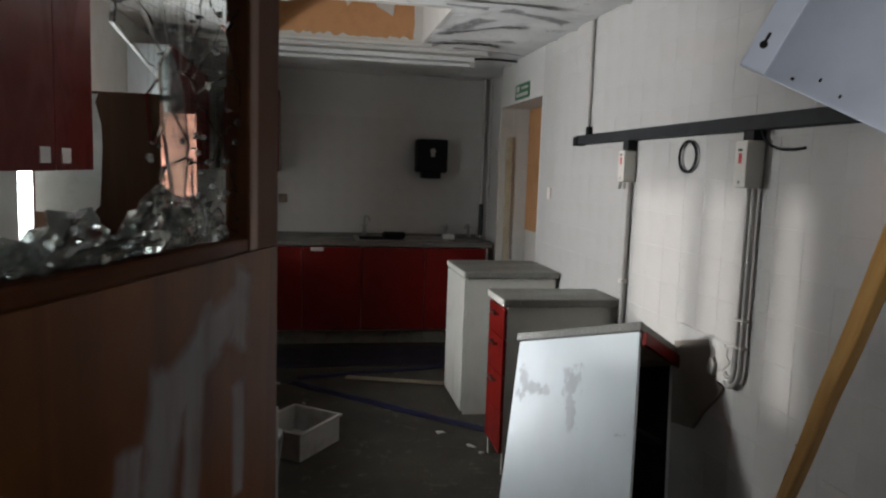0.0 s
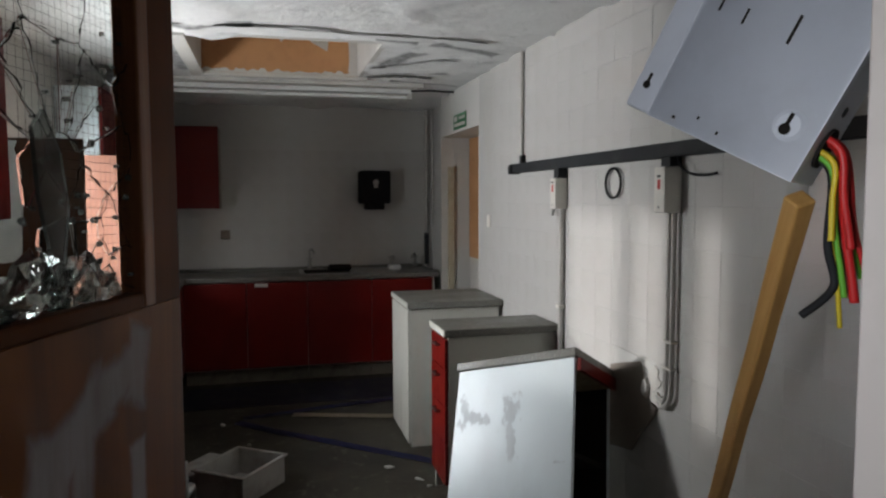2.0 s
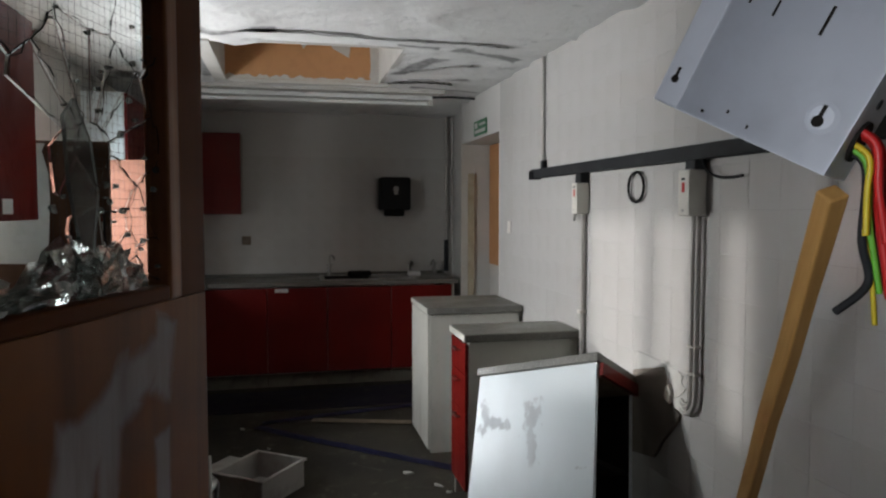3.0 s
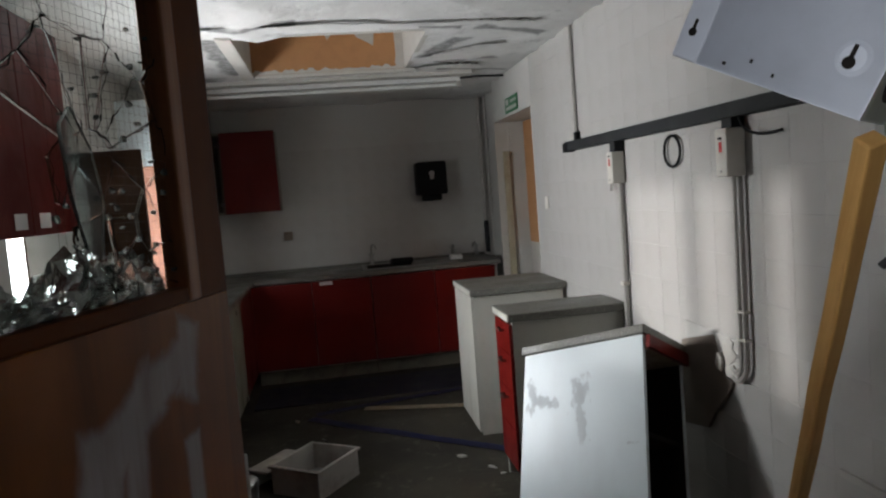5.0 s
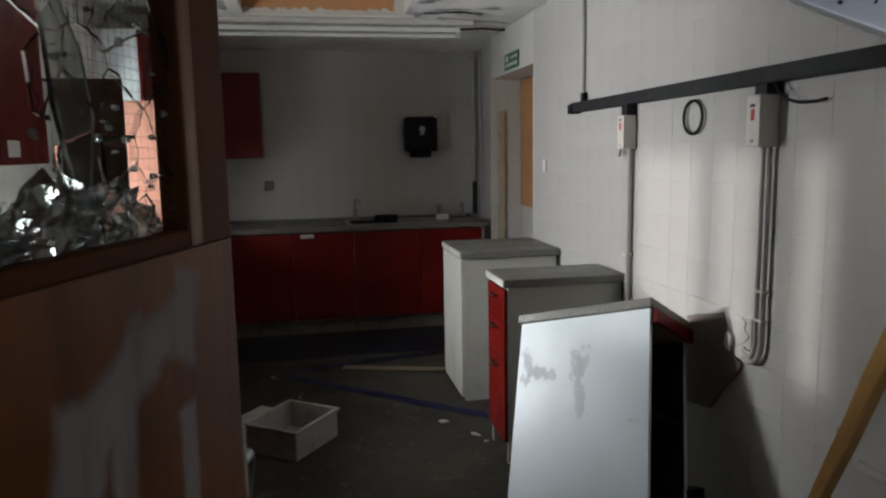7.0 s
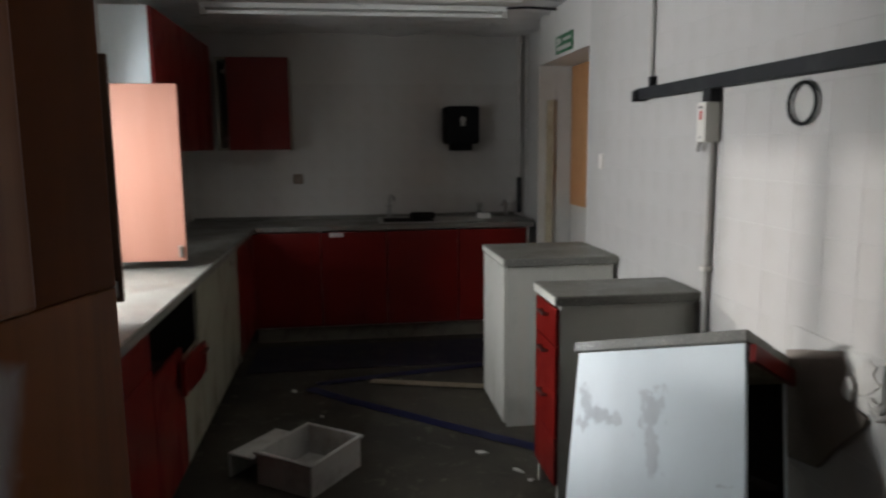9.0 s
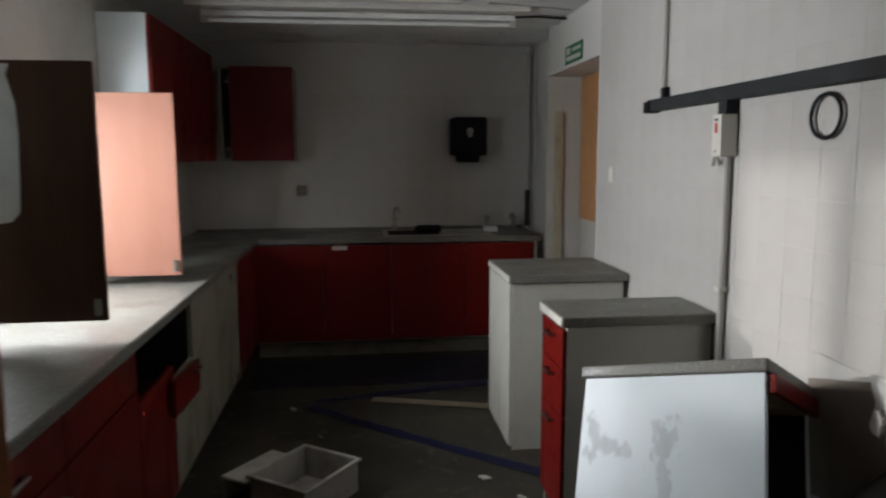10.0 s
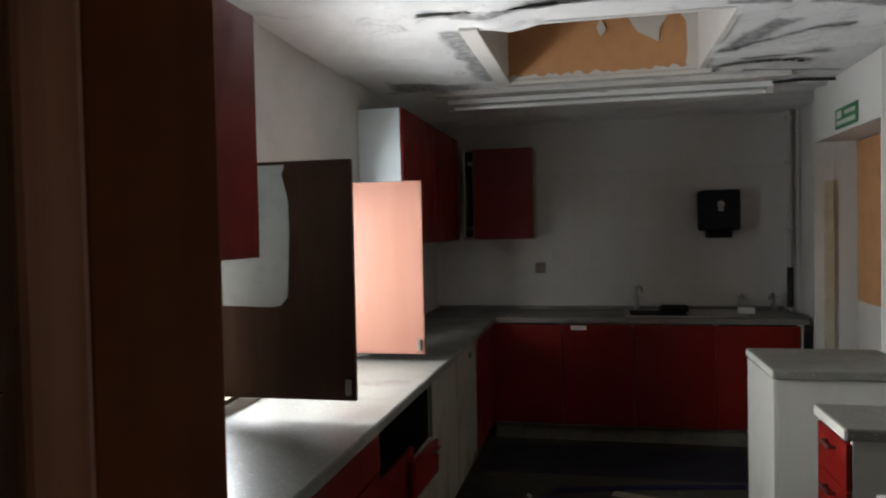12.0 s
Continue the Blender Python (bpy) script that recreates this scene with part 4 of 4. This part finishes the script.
part("lever", tube(bmesh.new(), [(0.872, 0.0, 0.992), (0.905, 0.0, 0.992), (0.940, 0.008, 0.985), (0.952, 0.016, 0.95), (0.940, 0.02, 0.89)], 0.010), CHROME, door, "bent metal lever")
part("lock_plate", boxed(0.8715, 0.884, -0.016, 0.012, 0.85, 1.062, bevel=0.003), PLASTIC, door, "bent pale lock plate standing off the edge")


def door_local(bm):
    """Flat x, z outlines made upright in the door's plane."""
    for vert in bm.verts:
        vert.co = Vector((vert.co.x, vert.co.z, vert.co.y))
    return bm


def cell_of(seeds, k, bounds):
    """The part of the bounds (x0, x1, z0, z1) that lies nearest to seed k."""
    x0, x1, z0, z1 = bounds
    poly = [(x0, z0), (x1, z0), (x1, z1), (x0, z1)]
    sx, sz = seeds[k]
    for i, (ox, oz) in enumerate(seeds):
        if i == k or not poly:
            continue
        nx, nz = ox - sx, oz - sz
        limit = nx * (sx + ox) / 2 + nz * (sz + oz) / 2
        cut = []
        for p, q in zip(poly, poly[1:] + poly[:1]):
            dp, dq = nx * p[0] + nz * p[1] - limit, nx * q[0] + nz * q[1] - limit
            if dp <= 0:
                cut.append(p)
            if dp * dq < 0:
                f = dp / (dp - dq)
                cut.append((p[0] + f * (q[0] - p[0]), p[1] + f * (q[1] - p[1])))
        poly = cut
    return poly


def broken_glass():
    """Long cracks fan up from the blow, a net of small cells lies below it, and a hole gapes beside it."""
    rnd = random.Random(11)
    hit = (0.560, 1.597)
    seeds = []
    for k in range(9):
        a = radians(12 + 22 * k + rnd.uniform(-6, 6))
        seeds.append((hit[0] + 0.10 * math.cos(a), hit[1] + 0.10 * math.sin(a)))
    for k in range(6):
        a = radians(5 + 30 * k + rnd.uniform(-9, 9))
        seeds.append((hit[0] + 0.25 * math.cos(a), hit[1] + 0.24 * math.sin(a)))
    while len(seeds) < 36:
        p = (rnd.uniform(0.40, G[1]), rnd.uniform(G[2], 1.585))
        if min(math.hypot((p[0] - q[0]) * 1.5, p[1] - q[1]) for q in seeds) > 0.042:
            seeds.append(p)
    cracks, wires = bmesh.new(), bmesh.new()
    drawn = set()
    for k in range(len(seeds)):
        cell = cell_of(seeds, k, G)
        if len(cell) < 3:
            continue
        cx, cz = sum(p[0] for p in cell) / len(cell), sum(p[1] for p in cell) / len(cell)
        hole = cx < 0.47 and cz < 1.72 or cx < 0.40 or (cx < 0.55 and cz < 1.55 and rnd.random() < 0.55)
        if hole:
            continue
        shrunk = [(cx + 0.99 * (x - cx), cz + 0.99 * (z - cz)) for x, z in cell]
        lean = rnd.uniform(-0.0015, 0.0015)
        shard = part("glass_shard", door_local(prism(bmesh.new(), shrunk, -0.002 + lean, 0.002 + lean)), GLASS, door, "cracked wired glass shard")
        shard.visible_shadow = False
        for a, b in zip(cell, cell[1:] + cell[:1]):
            key = tuple(sorted(((round(a[0], 3), round(a[1], 3)), (round(b[0], 3), round(b[1], 3)))))
            on_edge = any(abs(a[i] - e) < 1e-4 and abs(b[i] - e) < 1e-4 for i, e in ((0, G[0]), (0, G[1]), (1, G[2]), (1, G[3])))
            if key in drawn or on_edge or math.dist(a, b) < 0.006:
                continue
            drawn.add(key)
            steps = max(2, int(math.dist(a, b) / 0.012))
            wide = rnd.uniform(0.0005, 0.0012)
            last = Vector((a[0], -0.004, a[1]))
            for i in range(1, steps + 1):
                jig = 0.0035 if i < steps else 0.0
                here = Vector((a[0] + (b[0] - a[0]) * i / steps + rnd.uniform(-jig, jig), -0.004 + rnd.uniform(-0.003, 0.003), a[1] + (b[1] - a[1]) * i / steps + rnd.uniform(-jig, jig)))
                rod(cracks, last, here, wide * rnd.choice((0.5, 0.8, 1.0, 1.5)), 5)
                last = here
    hanging = [(0.492, 1.64), (0.515, 1.665), (0.548, 1.61), (0.562, 1.54), (0.548, 1.462), (0.520, 1.475), (0.500, 1.55)]
    part("glass_shard", door_local(prism(bmesh.new(), hanging, -0.012, -0.006)), SMOKED, door, "grimy hanging glass shard")
    # glass crumbs caught on the wire along the cracks
    for k in range(46):
        x, z = rnd.uniform(0.46, G[1] - 0.01), rnd.uniform(G[2] + 0.01, 1.80)
        w = rnd.uniform(0.003, 0.009)
        crumb = prism(bmesh.new(), blob(x, z, w, w * rnd.uniform(0.5, 1.0), 300 + k, 6, 0.6), -0.010, -0.004)
        part("glass_crumb", door_local(crumb), CRAZED, door, "loose crumb of glass")
    # wire mesh where glass still hangs
    step = 0.0135
    x = 0.40
    while x < G[1]:
        rod(wires, (x, 0.001, 1.70 if x < 0.48 else 1.42), (x + 0.004, 0.001, 1.89), 0.00026, 4)
        x += step
    z = 1.43
    while z < 1.89:
        rod(wires, (0.39 if z > 1.70 else 0.52, 0.001, z), (G[1], 0.001, z - 0.004), 0.00026, 4)
        z += step
    part("crack_lines", cracks, CHARCOAL, door, "dark jagged crack edges")
    part("wire_mesh", wires, STEEL, door, "fine wire mesh")
    # slumped sheet of crazed glass along the bottom bead
    for s0, s1, top, lean in ((0.14, 0.30, 1.455, 0.03), (0.27, 0.42, 1.475, 0.02), (0.40, 0.56, 1.50, -0.02), (0.53, 0.70, 1.485, 0.015), (0.30, 0.46, 1.44, -0.03)):
        bm = bmesh.new()
        nx, nz = 12, 6
        grid = {}
        for i in range(nx + 1):
            for j in range(nz + 1):
                s = s0 + (s1 - s0) * i / nx
                edge = 1 - 0.45 * abs(2 * i / nx - 1) ** 1.5 - 0.25 * rnd.random()
                z = 1.398 + (top - 1.398) * edge * j / nz
                grid[i, j] = bm.verts.new((s, lean * j / nz + 0.010 * rnd.uniform(-1, 1), z))
        for i in range(nx):
            for j in range(nz):
                bm.faces.new((grid[i, j], grid[i + 1, j], grid[i + 1, j + 1]))
                bm.faces.new((grid[i, j], grid[i + 1, j + 1], grid[i, j + 1]))
        back = bmesh.ops.solidify(bm, geom=bm.faces[:], thickness=0.005)
        part("glass_shard", bm, CRAZED, door, "slumped crazed safety glass")


broken_glass()

# ---- hanging electrical enclosure on its timber prop ----
A = Vector((0.84, 1.37, 1.725))
U, V = Vector((0.506, -0.728, -0.459)).normalized(), Vector((0.305, -0.347, 0.887))
V = (V - U * V.dot(U)).normalized()
N = U.cross(V)
enclosure_pose = Matrix(((U.x, -N.x, V.x, A.x), (U.y, -N.y, V.y, A.y), (U.z, -N.z, V.z, A.z), (0, 0, 0, 1)))
enclosure = thing("electrical_enclosure", enclosure_pose, "pale grey metal electrical box hanging askew on timber prop", "electrical box")
EW, ED, EH = 0.32, 0.12, 0.52
part("back_plate", boxed(0.055, EW, -0.012, -0.010, 0.0, EH, bevel=0.0006), BOXPAINT, enclosure, "enamelled back plate with slots")
bm = boxed(0, EW, 0, ED, 0, EH, bevel=0.004)
part("body", bm, BOXPAINT, enclosure)
bm = boxed(0.05, EW, -0.012, 0.0, 0.0, EH, bevel=0.003)
part("raised_face", bm, BOXPAINT, enclosure)


def slot(x, z, w, h, name="slot"):
    bm = boxed(x - w / 2, x + w / 2, -0.0135, -0.0122, z - h / 2, z + h / 2, bevel=0.0005)
    return part(name, bm, CHARCOAL, enclosure, "dark slot")


# slots, vent holes and keyholes are flat dark or white plates, not openings
for x, z, w, h in ((0.085, 0.21, 0.004, 0.03), (0.13, 0.20, 0.004, 0.025), (0.21, 0.205, 0.005, 0.045), (0.10, 0.36, 0.004, 0.025), (0.14, 0.03, 0.004, 0.006), (0.10, 0.015, 0.006, 0.005), (0.18, 0.02, 0.004, 0.006), (0.26, 0.33, 0.004, 0.006)):
    slot(x, z, w, h)
for k in range(4):
    bm = rod(bmesh.new(), (0.165 + 0.024 * k, -0.0140, 0.40), (0.165 + 0.024 * k, -0.012, 0.40), 0.008, 12)
    part("vent_hole", bm, LABELWHITE, enclosure, "light hole")
bm = rod(bmesh.new(), (0.275, -0.017, 0.075), (0.275, -0.011, 0.075), 0.018, 20, 0.026)
part("boss", bm, BOXPAINT, enclosure, "pressed boss")
bm = box(rod(bmesh.new(), (0.273, -0.0195, 0.068), (0.273, -0.0182, 0.068), 0.009, 14), 0.270, 0.276, -0.0195, -0.0182, 0.07, 0.094)
part("keyhole", bm, CHARCOAL, enclosure, "black keyhole slot")
bm = box(rod(bmesh.new(), (0.022, -0.0015, 0.045), (0.022, -0.0002, 0.045), 0.007, 14), 0.0195, 0.0245, -0.0015, -0.0002, 0.045, 0.066)
part("keyhole", bm, CHARCOAL, enclosure, "black keyhole slot")
bm = rod(bmesh.new(), (EW, 0.052, 0.065), (EW + 0.006, 0.052, 0.065), 0.033, 20)
part("cable_hole", bm, CHARCOAL, enclosure, "torn cable entry")
bm = rod(bmesh.new(), (EW, 0.05, 0.125), (EW + 0.002, 0.05, 0.125), 0.008, 12)
part("cable_hole", bm, STEEL, enclosure, "small grommet")

inverse = enclosure_pose.to_3x3().inverted()
DOWN = inverse @ Vector((0, 0, -1))
ASIDE = inverse @ Vector((0.97, -0.22, 0))
for k, (material, start, length, sway, radius, name) in enumerate((
        (WIRERED, (0.045, 0.075), 0.23, 0.07, 0.009, "red cable"), (WIRERED, (0.07, 0.08), 0.26, 0.14, 0.006, "red cable"), (WIREYELLOW, (0.03, 0.06), 0.12, 0.0, 0.006, "yellow cable"),
        (WIREGREEN, (0.04, 0.05), 0.20, 0.065, 0.006, "green cable"), (BLACK, (0.06, 0.055), 0.20, 0.075, 0.008, "black cable"), (STEEL, (0.05, 0.045), 0.25, -0.015, 0.008, "dark cable"),
        (WIREYELLOW, (0.055, 0.05), 0.25, 0.045, 0.005, "yellow cable"), (WIREGREEN, (0.065, 0.06), 0.18, 0.10, 0.005, "green cable"), (WIRERED, (0.03, 0.08), 0.15, 0.05, 0.008, "red cable"))):
    p0 = Vector((EW - 0.02, *start))
    p1 = p0 + Vector((0.045, 0, 0)) + 0.01 * DOWN
    sway *= 0.35
    p2 = p1 + DOWN * length * 0.45 + ASIDE * sway * 0.35
    p3 = p1 + DOWN * length * 0.8 + ASIDE * sway * (0.9 if sway > 0 else 0.2)
    p4 = p1 + DOWN * length + ASIDE * sway * 1.2
    if material is STEEL:
        p3, p4 = p1 + DOWN * 0.18 + ASIDE * 0.01, p1 + DOWN * 0.225 - ASIDE * 0.04
    part("cable", tube(bmesh.new(), [p0, p1, p2, p3, p4], 0.8 * radius), material, enclosure, name)


def prop():
    top, foot = Vector((1.058, 1.185, 1.555)), Vector((1.622, 2.36, 0.0))
    along = (top - foot).normalized()
    side = along.cross(Vector((0, 0, 1))).normalized()
    turn = Matrix(((side.x, along.cross(side).x, along.x), (side.y, along.cross(side).y, along.y), (side.z, along.cross(side).z, along.z))).to_4x4()
    t = thing("timber_prop", Matrix.Translation(foot) @ turn @ pose(0, 0, 0, 0, 0, 30), "rough sawn pine timber propping the electrical box", "timber")
    bm = boxed(-0.0185, 0.0185, -0.017, 0.017, 0.0, (top - foot).length, bevel=0.004)
    bmesh.ops.subdivide_edges(bm, edges=[e for e in bm.edges if e.calc_length() > 0.5], cuts=24)
    for vert in bm.verts:
        vert.co.x += 0.003 * noise.noise(Vector((vert.co.z * 4, vert.co.y * 20, 1)))
        vert.co.y += 0.003 * noise.noise(Vector((vert.co.z * 4, vert.co.x * 20, 5)))
    part("post", bm, PINE, t)
    for z, x in ((0.45, -0.008), (1.15, 0.006), (1.62, -0.004)):
        bm = rod(bmesh.new(), (x, -0.0195, z), (x, -0.0160, z), 0.009, 12)
        part("knot", bm, SHADEDBOARD, t, "dark knot")


prop()


# ---- things on the floor ----
def crate():
    c = thing("plastic_drawer", pose(0.045, 4.05, 0.0, 0, 0, -36), "dusty white plastic drawer lying on the floor", "plastic drawer")
    w, d, h, t = 0.155, 0.18, 0.155, 0.008
    part("side", boxed(-w, -w + t, -d, d, 0, h, bevel=0.003), CRATE, c)
    part("side", boxed(w - t, w, -d, d, 0, h, bevel=0.003), CRATE, c)
    part("end", boxed(-w + t, w - t, d - t, d, 0, h, bevel=0.003), CRATE, c)
    part("end", boxed(-w + t, w - t, -d, -d + t, 0, h, bevel=0.003), CRATE, c)
    part("base", boxed(-w + t, w - t, -d + t, d - t, 0.002, 0.010), CRATE, c)
    bm = bmesh.new()
    for s in ((-w - 0.012, w + 0.012, d, d + 0.012), (-w - 0.012, w + 0.012, -d - 0.012, -d), (-w - 0.012, -w, -d, d), (w, w + 0.012, -d, d)):
        box(bm, *s, h - 0.014, h, bevel=0.003)
    part("rim", bm, CRATE, c)
    part("front_flange", boxed(-w - 0.16, -w - 0.012, -d - 0.01, d - 0.05, h - 0.05, h - 0.036, bevel=0.005), CRATE, c, "broad grubby front flange")
    part("front_flange", boxed(-w - 0.165, -w - 0.15, -d - 0.01, d - 0.05, 0.0, h - 0.04, bevel=0.004), CRATE, c, "broad grubby front flange")
    part("debris", boxed(-0.10, 0.10, -0.02, 0.02, 0.012, 0.03, bevel=0.006), STEEL, c, "dark dirt")


crate()


def strip(points, width, z, material, label, name):
    bm = bmesh.new()
    pts = [Vector((*p, 0)) for p in points]
    fine = []
    for a, b in zip(pts, pts[1:]):
        fine += [a.lerp(b, k / 12) for k in range(12)]
    fine.append(pts[-1])
    rows = []
    for i, p in enumerate(fine):
        ahead = (fine[min(i + 1, len(fine) - 1)] - fine[max(i - 1, 0)]).normalized()
        side = Vector((-ahead.y, ahead.x, 0)) * width / 2
        lift = z + 0.004 * abs(noise.noise(p * 3))
        rows.append([bm.verts.new(p + side + Vector((0, 0, lift))), bm.verts.new(p - side + Vector((0, 0, lift)))])
    for r, s in zip(rows, rows[1:]):
        bm.faces.new((r[0], r[1], s[1], s[0]))
    bmesh.ops.solidify(bm, geom=bm.faces[:], thickness=0.004)
    single(name, bm, material, pose(0, 0, 0), label, "floor strip")


strip([(1.27, 4.06), (0.80, 4.47), (0.22, 4.98), (-0.02, 5.22)], 0.075, 0.006, BLUE, "blue flat plastic strip lying across the floor", "floor_strip")
strip([(0.02, 5.30), (0.5, 5.42), (1.2, 5.55)], 0.07, 0.006, BLUE, "blue flat plastic strip near the sink cabinets", "floor_strip")
single("vinyl_mat", boxed(-0.45, 1.55, 5.60, 6.20, 0.001, 0.005, bevel=0.001), NAVY, pose(0, 0, 0), "dirty navy vinyl sheet below the sink cabinets", "mat")
strip([(0.36, 5.29), (0.7, 5.19), (1.05, 5.08)], 0.085, 0.012, PALEWOOD, "pale flat strip lying on the floor", "pale_strip")
rnd = random.Random(5)
for x, y, s in ((-0.115, 5.195, 0.05), (1.0, 3.94, 0.042), (0.86, 4.16, 0.05), (1.03, 3.84, 0.026), (0.07, 4.75, 0.02)):
    bm = bmesh.new()
    prism(bm, blob(0, 0, s, s * 0.45, int(x * 1000) + 50, 7, 0.75), 0, 0.007)
    single("plaster_flake", bm, CRATE, pose(x, y, 0.001, 0, 0, rnd.uniform(0, 180)), "small white plaster flake on the floor", "debris", "plaster flakes")
bm = boxed(-0.05, 0.05, -0.035, 0.035, 0, 0.26, bevel=0.006)
single("black_offcut", bm, BLACK, pose(1.50, 2.62, 0.004, -14, 8, 20), "black plastic offcut leaning by the wall", "debris")


# ---- wall tiles ----
def tile_mesh(w, h, d=0.0012, c=0.0004):
    verts = [(0, 0, 0), (0, w, 0), (0, w, h), (0, 0, h), (-d, c, c), (-d, w - c, c), (-d, w - c, h - c), (-d, c, h - c)]
    faces = [(4, 7, 6, 5), (0, 4, 5, 1), (1, 5, 6, 2), (2, 6, 7, 3), (3, 7, 4, 0)]
    data = bpy.data.meshes.new("tile")
    data.from_pydata(verts, [], faces)
    data.materials.append(TILE)
    return data, verts, faces


def tiles(wall, m, count_w, count_h, pitch, near, gap=0.0009):
    """Tiles in the plane of m: singles inside near (i0, i1, j0, j1), the others joined."""
    size = pitch - gap
    data, verts, faces = tile_mesh(size, size)
    rest_v, rest_f = [], []
    rnd = random.Random(count_w)
    for i in range(count_w):
        for j in range(count_h):
            jit = Matrix.Translation((rnd.uniform(-0.0003, 0.0), i * pitch, j * pitch)) @ pose(0, 0, 0, 0, rnd.uniform(-0.14, 0.14), rnd.uniform(-0.14, 0.14))
            place = m @ jit
            if near[0] <= i < near[1] and near[2] <= j < near[3]:
                ob = new("tile", data)
                ob.parent = wall
                ob.matrix_basis = place
            else:
                k = len(rest_v)
                rest_v += [tuple(place @ Vector(p)) for p in verts]
                rest_f += [tuple(k + q for q in f) for f in faces]
    joined = bpy.data.meshes.new("tile_field")
    joined.from_pydata(rest_v, [], rest_f)
    joined.materials.append(TILE)
    ob = new("tile_field", joined)
    ob.parent = wall
    tagged(ob, kind="stuff")


tiles(wall_east, pose(RIGHT, FRONT + 0.01, 0.0), 28, 16, 0.1525, (6, 26, 3, 15))
tiles(wall_north, pose(LEFT, BACK, 0.93, 0, 0, 90) @ pose(0, -2.79, 0), 18, 7, 0.1525, (0, 18, 0, 7))
